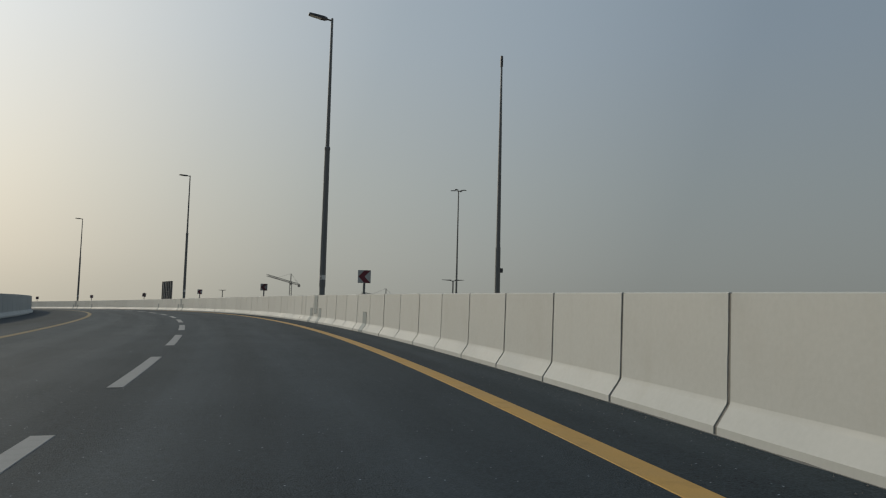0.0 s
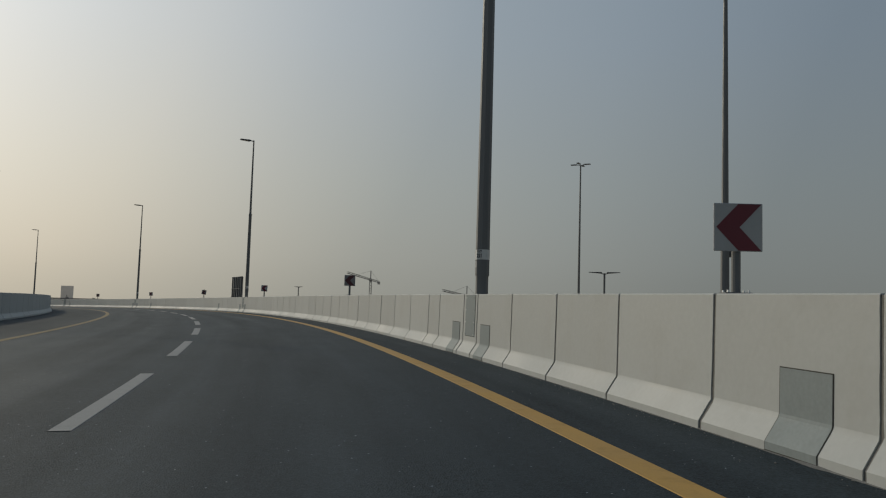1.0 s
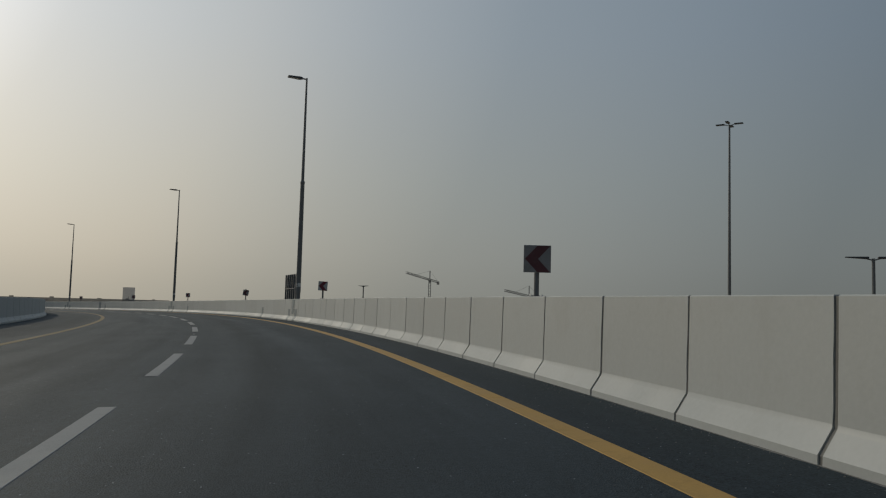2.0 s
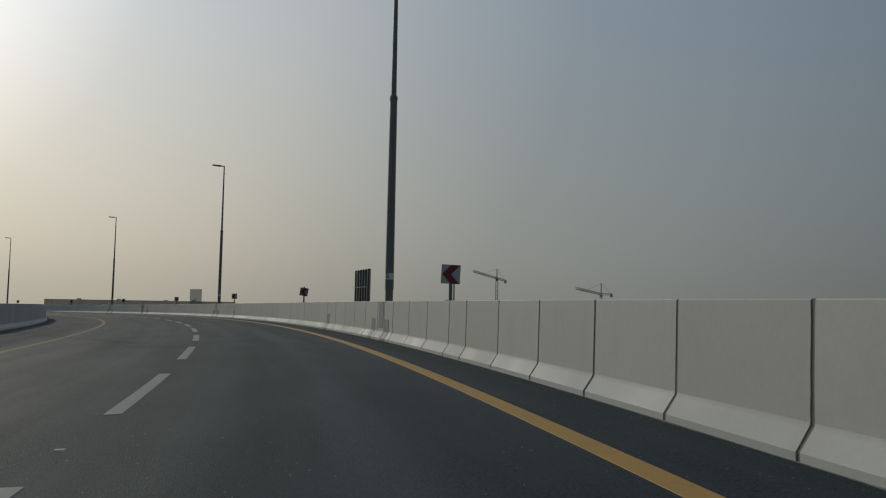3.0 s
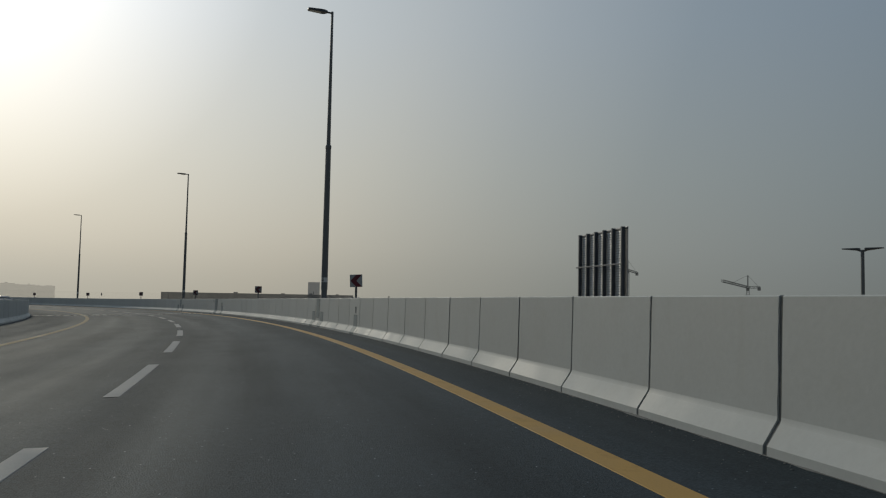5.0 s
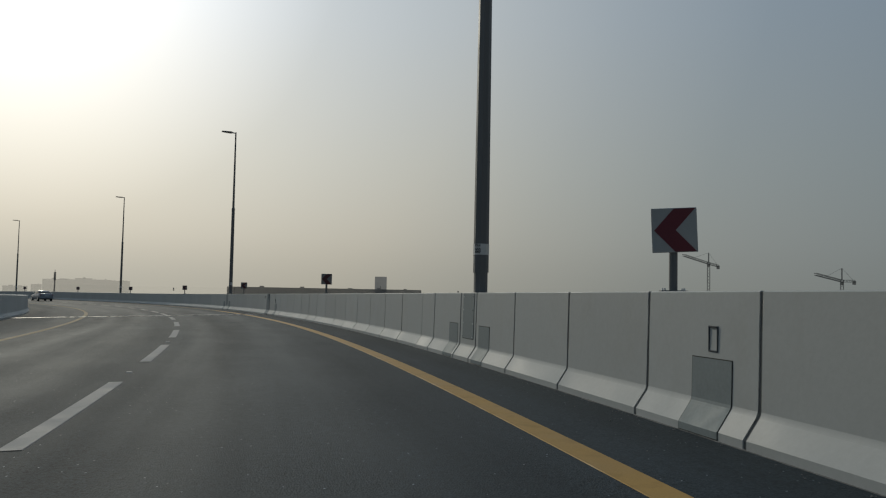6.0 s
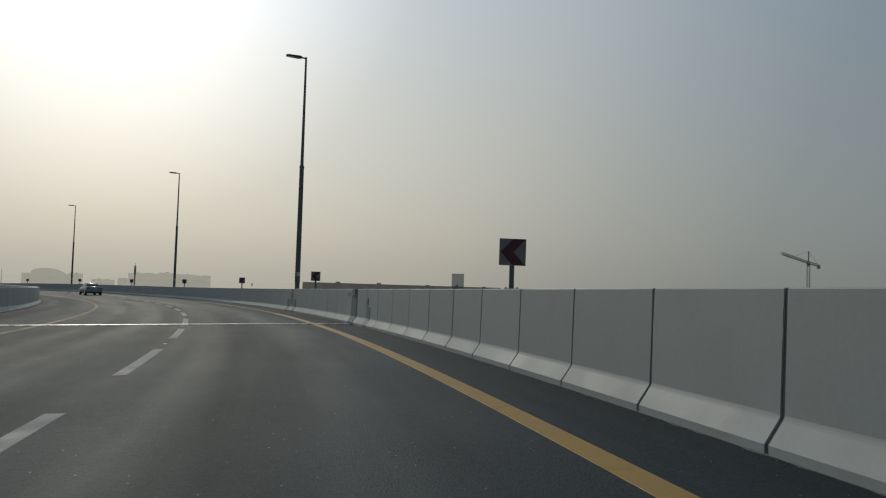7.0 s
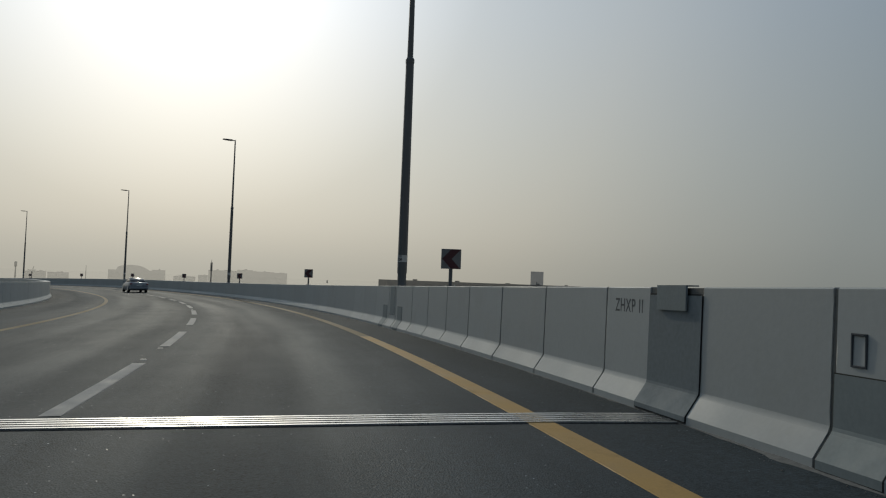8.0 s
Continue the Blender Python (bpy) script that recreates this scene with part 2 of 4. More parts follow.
def add_drips(m, colour, amount):
    """Faint grey runs down a vertical face."""
    nt = m.node_tree
    nd, lk = nt.nodes.new, nt.links.new
    b = nt.nodes["Principled BSDF"]
    src = b.inputs["Base Color"].links[0].from_socket
    tc, mp, n, r, mix = nd("ShaderNodeTexCoord"), nd("ShaderNodeMapping"), nd("ShaderNodeTexNoise"), nd("ShaderNodeMapRange"), nd("ShaderNodeMix")
    mp.inputs["Scale"].default_value = (2.2, 2.2, 0.4)
    n.inputs["Scale"].default_value, n.inputs["Detail"].default_value, n.inputs["Roughness"].default_value = 1.3, 4, 0.6
    lk(tc.outputs["Object"], mp.inputs[0])
    lk(mp.outputs[0], n.inputs["Vector"])
    lk(n.outputs[0], r.inputs["Value"])
    for k, x in zip(("From Min", "From Max", "To Min", "To Max"), (0.56, 0.76, 0.0, amount)):
        r.inputs[k].default_value = x
    mix.data_type = "RGBA"
    lk(r.outputs[0], mix.inputs[0])
    lk(src, mix.inputs[6])
    mix.inputs[7].default_value = (*colour, 1)
    lk(mix.outputs[2], b.inputs["Base Color"])


add_drips(CONCRETE, (0.37, 0.36, 0.32), 0.22)
DARK_GAP = material("dark_gap_tone", (0.050, 0.047, 0.039), 0.95, vary=0.3, size=0.2, bump=0.3)
FILLER = material("grey_joint_mastic", (0.17, 0.162, 0.145), 0.9, vary=0.25, size=0.15, bump=0.3)
DECK = material("grey_concrete", (0.36, 0.34, 0.31), 0.9, vary=0.12, size=3, dirt=(0.25, 0.22, 0.18), dirt_amount=0.5, dirt_size=2)


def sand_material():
    """Pale sand; haze is put in as transparency that grows with distance from the ramp."""
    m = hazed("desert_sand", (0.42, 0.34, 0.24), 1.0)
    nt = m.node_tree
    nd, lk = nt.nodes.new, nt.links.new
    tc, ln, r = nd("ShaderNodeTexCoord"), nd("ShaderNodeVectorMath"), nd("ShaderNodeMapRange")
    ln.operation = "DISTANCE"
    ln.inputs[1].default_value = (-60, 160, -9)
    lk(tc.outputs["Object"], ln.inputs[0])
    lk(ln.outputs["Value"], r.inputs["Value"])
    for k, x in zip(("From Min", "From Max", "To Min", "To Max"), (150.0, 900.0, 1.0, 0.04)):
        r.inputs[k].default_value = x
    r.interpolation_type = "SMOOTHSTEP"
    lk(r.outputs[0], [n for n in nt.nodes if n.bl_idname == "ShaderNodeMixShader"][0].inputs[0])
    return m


SAND = sand_material()
YELLOW = material("yellow_road_paint", (0.440, 0.262, 0.074), 0.72, spec=0.3, vary=0.12, size=0.5, fine=60, bump=0.2, dirt=(0.2, 0.13, 0.05), dirt_amount=0.5, dirt_size=0.25)
# duller, greyer yellow: far glare and haze put into the colour, with worn patches
GLARED_YELLOW = material("glare_dulled_yellow_paint", (0.235, 0.178, 0.09), 0.8, spec=0.2, vary=0.15, size=0.5, fine=60, bump=0.2, dirt=(0.15, 0.13, 0.09), dirt_amount=0.7, dirt_size=0.3)
WHITE = material("white_road_paint", (0.28, 0.28, 0.268), 0.75, spec=0.2, vary=0.1, size=0.4, fine=60, bump=0.2, dirt=(0.18, 0.18, 0.17), dirt_amount=0.4, dirt_size=0.22)
POLE = material("grey_painted_steel", (0.140, 0.143, 0.141), 0.55, metal=0.2, vary=0.08, size=0.8, fine=40, bump=0.03)
GALV = material("galvanised_steel_plate", (0.245, 0.275, 0.273), 0.65, metal=0.1, spec=0.25, vary=0.12, size=0.25, fine=30, bump=0.04, dirt=(0.21, 0.225, 0.21), dirt_amount=0.5, dirt_size=0.3)
COVER = material("dark_steel_cover", (0.22, 0.245, 0.25), 0.75, metal=0.1, spec=0.2, vary=0.15, size=0.3, fine=25, bump=0.05, dirt=(0.13, 0.14, 0.145), dirt_amount=0.6, dirt_size=0.3)
STEEL = material("worn_bright_steel", (0.75, 0.75, 0.74), 0.28, metal=0.9, vary=0.1, size=0.3, fine=30, bump=0.0, rough_vary=0.04)
RUBBER = material("black_rubber", (0.02, 0.02, 0.02), 0.8, vary=0.2, size=0.2)
LAMP_CASE = material("dark_lamp_casing", (0.06, 0.062, 0.065), 0.5, metal=0.3, vary=0.08, size=0.4)
LOOP_STEEL = material("dark_weathered_steel", (0.085, 0.092, 0.098), 0.8, spec=0.2, vary=0.2, size=0.08)
LENS = material("clear_lamp_lens", (0.5, 0.5, 0.48), 0.25, vary=0.05, size=0.2)
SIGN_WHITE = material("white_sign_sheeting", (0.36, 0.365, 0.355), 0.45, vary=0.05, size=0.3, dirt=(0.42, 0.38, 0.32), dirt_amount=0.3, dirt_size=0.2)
SIGN_RED = material("red_sign_sheeting", (0.13, 0.014, 0.024), 0.45, vary=0.08, size=0.2)
# darker copies of the sheeting: backlit dimness put into the colour, plus blotches
DIM_WHITE = material("dimmed_white_sign_sheeting", (0.215, 0.207, 0.202), 0.6, vary=0.12, size=0.2, dirt=(0.17, 0.145, 0.12), dirt_amount=0.6, dirt_size=0.15)
DIM_RED = material("dimmed_red_sign_sheeting", (0.085, 0.022, 0.026), 0.6, vary=0.15, size=0.2, dirt=(0.10, 0.06, 0.05), dirt_amount=0.6, dirt_size=0.12)
SIGN_BACK = material("bare_aluminium", (0.4, 0.4, 0.4), 0.5, metal=0.7, vary=0.08)
LABEL = material("white_label", (0.6, 0.6, 0.57), 0.6, vary=0.06, size=0.1, dirt=(0.35, 0.33, 0.3), dirt_amount=0.5, dirt_size=0.08)
INK = material("black_lettering", (0.025, 0.025, 0.027), 0.7, vary=0.2, size=0.05)
GREY_INK = material("grey_stencil_paint", (0.11, 0.11, 0.107), 0.8, vary=0.3, size=0.05, fine=60)
CAR_PAINT = material("pearl_white_car_paint", (0.30, 0.305, 0.315), 0.3, vary=0.02, bump=0)
CAR_GLASS = material("dark_car_glass", (0.02, 0.022, 0.025), 0.08, vary=0.05, bump=0)
CAR_LIGHT = material("red_tail_lamp", (0.22, 0.012, 0.012), 0.2, vary=0.05, bump=0)
CHROME = material("chrome", (0.7, 0.7, 0.7), 0.12, metal=1.0, vary=0.02, bump=0)
BOARD_STEEL = material("dark_billboard_steel", (0.10, 0.11, 0.12), 0.55, metal=0.3, vary=0.1)
BOARD_SHEET = material("ribbed_sheet_back", (0.5, 0.51, 0.51), 0.55, metal=0.2, vary=0.15, size=0.5)
STUD = material("pale_stud", (0.30, 0.30, 0.285), 0.5, vary=0.1, size=0.05)
GRIT = material("sandy_grit", (0.17, 0.168, 0.158), 0.95, vary=0.35, size=0.06, fine=90, bump=0.4)
# far materials: the haze is mixed in as transparency
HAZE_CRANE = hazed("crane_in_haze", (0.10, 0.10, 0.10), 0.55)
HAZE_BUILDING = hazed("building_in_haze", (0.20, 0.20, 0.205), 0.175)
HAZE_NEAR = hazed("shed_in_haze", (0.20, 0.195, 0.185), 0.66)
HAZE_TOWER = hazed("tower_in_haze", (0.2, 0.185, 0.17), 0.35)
HAZE_MARK = hazed("mark_in_haze", (0.3, 0.3, 0.3), 0.35)
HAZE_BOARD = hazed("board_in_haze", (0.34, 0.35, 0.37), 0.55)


# ---- helpers for meshes ----
def mesh_object(name, verts, faces, mat, parent=None, smooth=False):
    me = bpy.data.meshes.new(name)
    me.from_pydata([tuple(v) for v in verts], [], faces)
    me.materials.append(mat)
    if smooth:
        me.polygons.foreach_set("use_smooth", [True] * len(me.polygons))
    me.update()
    ob = new(name, me)
    ob.parent = parent
    return ob


def part(name, bm, mat, parent, label=""):
    me = bpy.data.meshes.new(name)
    bmesh.ops.recalc_face_normals(bm, faces=bm.faces)
    bm.to_mesh(me)
    bm.free()
    me.materials.append(mat)
    ob = new(name, me)
    ob.parent = parent
    return tagged(ob, label)


def empty(name, m, label, category, group="", kind=""):
    e = new(name)
    e.empty_display_size = 0.2
    e.matrix_world = m
    return tagged(e, label, category, group, kind)


def add_box(bm, lo, hi, bevel=0.0, m=None):
    c = [(a + b) / 2 for a, b in zip(lo, hi)]
    d = [b - a for a, b in zip(lo, hi)]
    r = bmesh.ops.create_cube(bm, size=1.0, matrix=(m or Matrix()) @ Matrix.Translation(c) @ Matrix.Diagonal((*d, 1)))
    if bevel:
        edges = list({e for v in r["verts"] for e in v.link_edges})
        bmesh.ops.bevel(bm, geom=edges, offset=bevel, segments=1, affect="EDGES")


def box(lo, hi, bevel=0.0, m=None):
    bm = bmesh.new()
    add_box(bm, lo, hi, bevel, m)
    return bm


def add_tube(bm, rings, sides, turn=0.0):
    """A lathe along z: rings of (z, radius)."""
    loops = []
    for z, r in rings:
        loops.append([bm.verts.new((r * math.cos(turn + 2 * math.pi * k / sides), r * math.sin(turn + 2 * math.pi * k / sides), z)) for k in range(sides)])
    for a, b in zip(loops, loops[1:]):
        for k in range(sides):
            bm.faces.new((a[k], a[(k + 1) % sides], b[(k + 1) % sides], b[k]))
    bm.faces.new(loops[0][::-1])
    bm.faces.new(loops[-1])


def tube(rings, sides, turn=0.0):
    bm = bmesh.new()
    add_tube(bm, rings, sides, turn)
    return bm


def add_beam(bm, a, b, w, sides=4):
    a, b = Vector(a), Vector(b)
    d = b - a
    m = Matrix.Translation((a + b) / 2) @ d.to_track_quat("Z", "Y").to_matrix().to_4x4()
    bmesh.ops.create_cone(bm, cap_ends=True, segments=sides, radius1=w * 0.7071, radius2=w * 0.7071, depth=d.length,
                          matrix=m @ Matrix.Rotation(radians(45), 4, "Z"))


def lettering(name, text, size, mat, parent, m, label="", bold=0.0, wrap=None):
    """Letters in Blender's own font as a thin mesh, standing in the plane x (along) and z (up)."""
    cu = bpy.data.curves.new(name, "FONT")
    cu.body, cu.size, cu.align_x, cu.align_y, cu.extrude = text, size, "CENTER", "CENTER", 0.0008
    cu.offset = bold
    tmp = new(name, cu)
    bpy.context.view_layer.update()
    me = bpy.data.meshes.new_from_object(tmp.evaluated_get(bpy.context.evaluated_depsgraph_get()))
    bpy.data.objects.remove(tmp)
    bpy.data.curves.remove(cu)
    me.materials.clear()
    me.materials.append(mat)
    if wrap:
        for v in me.vertices:
            v.co = wrap(v.co)
    else:
        me.transform(m @ Matrix.Rotation(radians(90), 4, "X"))
    ob = new(name, me)
    ob.parent = parent
    return tagged(ob, label)


# ---- ground and ramp ----
def build_ground():
    n, rad = 64, 4500.0
    verts, faces = [Vector((-60, 160, GROUND))], []
    for r in (150, 600, 1800, rad):
        for k in range(n):
            a = 2 * math.pi * k / n
            verts.append(Vector((-60 + r * math.cos(a), 160 + r * math.sin(a), GROUND)))
    for k in range(n):
        faces.append((0, 1 + k, 1 + (k + 1) % n))
        for j in range(3):
            a, b = 1 + j * n, 1 + (j + 1) * n
            faces.append((a + k, b + k, b + (k + 1) % n, a + (k + 1) % n))
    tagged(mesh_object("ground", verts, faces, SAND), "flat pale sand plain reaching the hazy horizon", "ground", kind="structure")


def build_road():
    lats = (-10.2, -8.4, -6.3, -4.1, -1.9, 0.3, 2.54, 3.85)
    ss = np.arange(S_FIRST, S_LAST + 0.1, 1.0)
    verts = [on(s, la) for s in ss for la in lats]
    n = len(lats)
    faces = [(i * n + j, i * n + j + 1, (i + 1) * n + j + 1, (i + 1) * n + j) for i in range(len(ss) - 1) for j in range(n - 1)]
    ob = mesh_object("road", verts, faces, ASPHALT)
    uv = ob.data.uv_layers.new(name="along")
    co = [(la, float(s)) for s in ss for la in lats]
    for lp in ob.data.loops:
        uv.data[lp.index].uv = co[lp.vertex_index]
    tagged(ob, "dark grey asphalt of a two-lane ramp curving to the left", "road", kind="structure")
    # the solid body of the ramp under it, down to the ground
    prof = ((-11.1, None), (-11.1, -0.02), (4.5, -0.02), (4.5, None))
    ss = np.arange(S_FIRST, S_LAST + 0.1, 2.0)
    verts = []
    for s in ss:
        for la, z in prof:
            v = on(s, la, z or 0)
            if z is None:
                v.z = GROUND - 0.3
            verts.append(v)
    faces = [(i * 4 + j, i * 4 + j + 1, i * 4 + j + 5, i * 4 + j + 4) for i in range(len(ss) - 1) for j in range(3)]
    last = (len(ss) - 1) * 4
    faces += [(3, 2, 1, 0), (last, last + 1, last + 2, last + 3)]
    tagged(mesh_object("ramp_body", verts, faces, DECK), "plain grey concrete body carrying the ramp", "retaining wall", kind="structure")


def strip(name, s0, s1, la0, la1, mat, parent=None, step=1.0, z=0.006):
    ss = np.linspace(s0, s1, max(2, int((s1 - s0) / step) + 1))
    verts = []
    for s in ss:
        verts += [on(s, la0, 0.001), on(s, la0 + 0.006, z), on(s, la1 - 0.006, z), on(s, la1, 0.001)]
    faces = [(i * 4 + j, i * 4 + j + 1, i * 4 + j + 5, i * 4 + j + 4) for i in range(len(ss) - 1) for j in range(3)]
    return mesh_object(name, verts, faces, mat, parent)


DASH_FIRST, DASH_STEP, DASH_LEN, DASH_LAT = 49.13, 8.4138, 4.995, -1.864
STUD_S = (105.94, 139.27, 173.35, 181.71, 198.70, 206.98, 214.61, 216.93, 240.6, 249.0, 274.3, 307.9)


def build_markings():
    tagged(strip("edge_line", S_FIRST, 220.0, 2.293, 2.54, YELLOW), "worn yellow edge line beside the outer barrier", "road marking", kind="structure")
    tagged(strip("edge_line", 220.0, S_LAST, 2.293, 2.54, GLARED_YELLOW), "yellow edge line beside the outer barrier, far glare put into its tone", "road marking", kind="structure")
    tagged(strip("edge_line", S_FIRST, S_LAST, -6.42, -6.2, GLARED_YELLOW), "worn yellow edge line along the inner shoulder, glare put into its tone", "road marking", kind="structure")
    line = empty("lane_line", Matrix(), "broken white line between the two lanes", "road marking", kind="structure")
    k = -7
    while DASH_FIRST + k * DASH_STEP + DASH_LEN < S_LAST:
        s = DASH_FIRST + k * DASH_STEP
        strip("dash", s, s + DASH_LEN, DASH_LAT - 0.1, DASH_LAT + 0.1, WHITE, line)
        k += 1
    tagged(strip("shoulder_mark", 157.25, 157.65, -8.1, -6.72, WHITE), "short faded white bar painted across the inner shoulder", "road marking", kind="structure")
    bm = bmesh.new()
    add_box(bm, (-0.05, -0.05, 0.0), (0.05, 0.05, 0.011))
    for v in bm.verts:
        if v.co.z > 0.008:
            v.co.x *= 0.75
            v.co.y *= 0.55
    me = bpy.data.meshes.new("road_stud")
    bm.to_mesh(me)
    bm.free()
    me.materials.append(STUD)
    stud = new("road_stud", me)
    stud.matrix_world = at(STUD_S[0], DASH_LAT - 0.02, 0.001)
    tagged(stud, "small pale reflective stud glued to the asphalt", "road stud", "studs along the lane line")
    for s in STUD_S[1:]:
        copy_thing(stud, at(s, DASH_LAT - 0.02, 0.001))


# ---- barriers ----
def profile(side):
    """Cross-section of the barrier: offsets away from the road and heights."""
    pts = ((0.0, -0.05), (0.0, 0.075), (0.114, 0.244), (0.1265, 0.266), (0.1325, 0.292), (0.15, WALL_H - 0.011), (0.16, WALL_H), (0.62, WALL_H), (0.64, WALL_H - 0.025), (0.68, -0.05))
    return [(side * d, z) for d, z in pts]


JITTER = random.Random(5)


def panel(s0, s1, base, side, parent, gap=0.044):
    if s1 - s0 < 1.02:
        gap = 0.055
    elif s0 > 226:
        # narrowed far out, in place of the haze and glare that hide the joints
        gap = 0.010
    a, b = s0 + gap * JITTER.uniform(0.36, 0.62), s1 - gap * JITTER.uniform(0.36, 0.62)
    base += JITTER.uniform(-0.0025, 0.0025)
    p = profile(side)
    p = p[:5] + [(p[4][0] + (p[5][0] - p[4][0]) * f, p[4][1] + (p[5][1] - p[4][1]) * f) for f in (0.12, 0.25, 0.4, 0.52, 0.66, 0.8, 0.9)] + p[5:]
    n = len(p)
    verts = []
    for s, chip in ((a, 0.009), ((a + b) / 2, 0.0), (b, -0.009)):
        verts += [on(s + chip * JITTER.random() ** 2 * (1 if k < n - 3 else 0), base + d, z) for k, (d, z) in enumerate(p)]
    faces = [(i * n + j, i * n + j + 1, (i + 1) * n + j + 1, (i + 1) * n + j) for i in range(2) for j in range(n - 1)]
    faces += [tuple(range(n))[::-1], tuple(range(2 * n, 3 * n))]
    if side < 0:
        faces = [f[::-1] for f in faces]
    ob = mesh_object("panel", verts, faces, CONCRETE, parent)
    for k in (2, 3, n + 1, n + 2):        # the rounded crease above the toe
        ob.data.polygons[k].use_smooth = True
    for ed in ob.data.edges:
        ed.use_edge_sharp = max(ed.vertices) < n or min(ed.vertices) >= 2 * n
    return ob


def core(s0, s1, base, side, parent):
    """The joint filler inside the wall, seen only in the gaps between the panels."""
    pts = ((0.013, -0.05), (0.013, 0.072), (0.141, 0.262), (0.161, WALL_H - 0.009), (0.60, WALL_H - 0.009), (0.62, -0.05))
    ss = np.arange(s0, s1, 1.0)
    n = len(pts)
    verts = [on(s, base + side * d, z) for s in ss for d, z in pts]
    faces = [(i * n + j, i * n + j + 1, (i + 1) * n + j + 1, (i + 1) * n + j) for i in range(len(ss) - 1) for j in range(n - 1)]
    return mesh_object("joint_filler", verts, faces, FILLER, parent)


POLE_S = [74.20, 124.12, 174.27, 224.16, 274.00, 323.95, 373.90]
SIGN_S = [65.25, 90.86, 116.58, 142.2, 167.29, 193.10, 218.37, 243.4, 268.8, 294.2, 319.6, 345.0, 370.4]
BENT_PLATES = [64.02, 72.92, 75.02, 123.02, 125.06, 134.32, 166.29, 173.08, 175.01, 205.80, 222.9, 224.98]
LOOPS = [134.28, 166.27, 205.88]
COVER_S = (207.84, 208.82)


def joints():
    out = list(np.arange(44.78 - 2.05 * 28, 44.7, 2.05))
    # panels up to each joint: its place along the ramp, and how many panels lead to it
    a = 44.78
    for b, n in ((53.07, 4), (63.26, 5), (71.40, 4), (73.48, 1), (74.48, 1), (76.55, 1), (77.63, 1), (85.90, 4), (100.14, 7), (112.46, 6),
                 (114.58, 1), (115.94, 1), (122.16, 3), (123.41, 1), (124.42, 1), (132.65, 4), (134.68, 1), (147.15, 6), (161.48, 7), (165.62, 2),
                 (167.43, 1), (171.56, 2), (173.56, 1), (174.56, 1), (176.54, 1), (177.63, 1), (185.89, 4), (194.15, 4), (196.09, 1), (204.33, 4),
                 (206.12, 1), (COVER_S[0], 1), (COVER_S[1], 1), (209.9, 1), (216.1, 3), (221.4, 3), (223.45, 1), (224.45, 1)):
        out += list(np.linspace(a, b, n + 1)[:-1])
        a = b
    s = 224.45
    for p in POLE_S[4:] + [S_LAST]:
        n = max(1, round((p - 0.71 - s) / 2.05))
        out += list(np.linspace(s, p - 0.71, n + 1)[:-1]) + [p - 0.71]
        s = p + 0.29
    return out


def build_barriers():
    outer = empty("wall_outer", Matrix(), "pale painted concrete barrier along the outside of the curve", "barrier", kind="structure")
    js = joints()
    for a, b in zip(js, js[1:]):
        if not (abs(a - COVER_S[0]) < 0.05):
            panel(a, b, WALL_R, 1, outer)
    core(S_FIRST, S_LAST - 1, WALL_R, 1, outer)
    inner = empty("wall_inner", Matrix(), "pale concrete barrier along the inside of the curve", "barrier", kind="structure")
    for s in np.arange(S_FIRST, 365, 2.05):
        panel(s, s + 2.05, WALL_L, -1, inner)
    core(S_FIRST, 365, WALL_L, -1, inner)


# ---- things on the barrier ----
def wall_sheet(s0, s1, zs, proud, mat, name, parent, thick=0.004):
    """A sheet that follows the barrier's face between two heights."""
    face = [p for p in profile(1) if p[1] < WALL_H]
    zz = [zs[0]] + [z for d, z in face[1:6] if zs[0] < z < zs[1]] + [zs[1]]
    d = [np.interp(z, [p[1] for p in face[:6]], [p[0] for p in face[:6]]) for z in zz]
    verts, n = [], len(zz)
    for off in (proud, proud - thick):
        for s in (s0, s1):
            verts += [on(s, WALL_R + di - off, z) for di, z in zip(d, zz)]
    faces = []
    for j in range(n - 1):
        faces.append((j, j + 1, n + j + 1, n + j))
        faces.append((2 * n + j, 3 * n + j, 3 * n + j + 1, 2 * n + j + 1))
        faces.append((j, 2 * n + j, 2 * n + j + 1, j + 1))
        faces.append((n + j, n + j + 1, 3 * n + j + 1, 3 * n + j))
    faces += [(0, n, 3 * n, 2 * n), (n - 1, 3 * n - 1, 4 * n - 1, 2 * n - 1)]
    ob = mesh_object(name, verts, faces, mat, parent)
    inv = parent.matrix_world.inverted()
    ob.data.transform(inv)
    return ob


def bolt_at(parent, s, z, lat_off):
    bm = bmesh.new()
    m = parent.matrix_world.inverted() @ at(s, WALL_R + lat_off, z) @ Matrix.Rotation(radians(-90), 4, "Y")
    bmesh.ops.create_cone(bm, cap_ends=True, segments=8, radius1=0.013, radius2=0.009, depth=0.014, matrix=m)
    part("bolt", bm, STEEL, parent, "small steel bolt head")


def bent_plate(s, top=0.65):
    e = empty("bent_cover_plate", at(s, WALL_R, 0.0), "grey galvanised plate bent over the toe of the concrete barrier", "cover plate", "bent plates on the barrier")
    wall_sheet(s - 0.30, s + 0.30, (0.015, top), 0.007, GALV, "plate", e)
    # a dark sheet slightly larger than the plate draws the shadow gap round it
    wall_sheet(s - 0.308, s + 0.310, (0.008, top + 0.009), 0.004, DARK_GAP, "dark_rim", e)


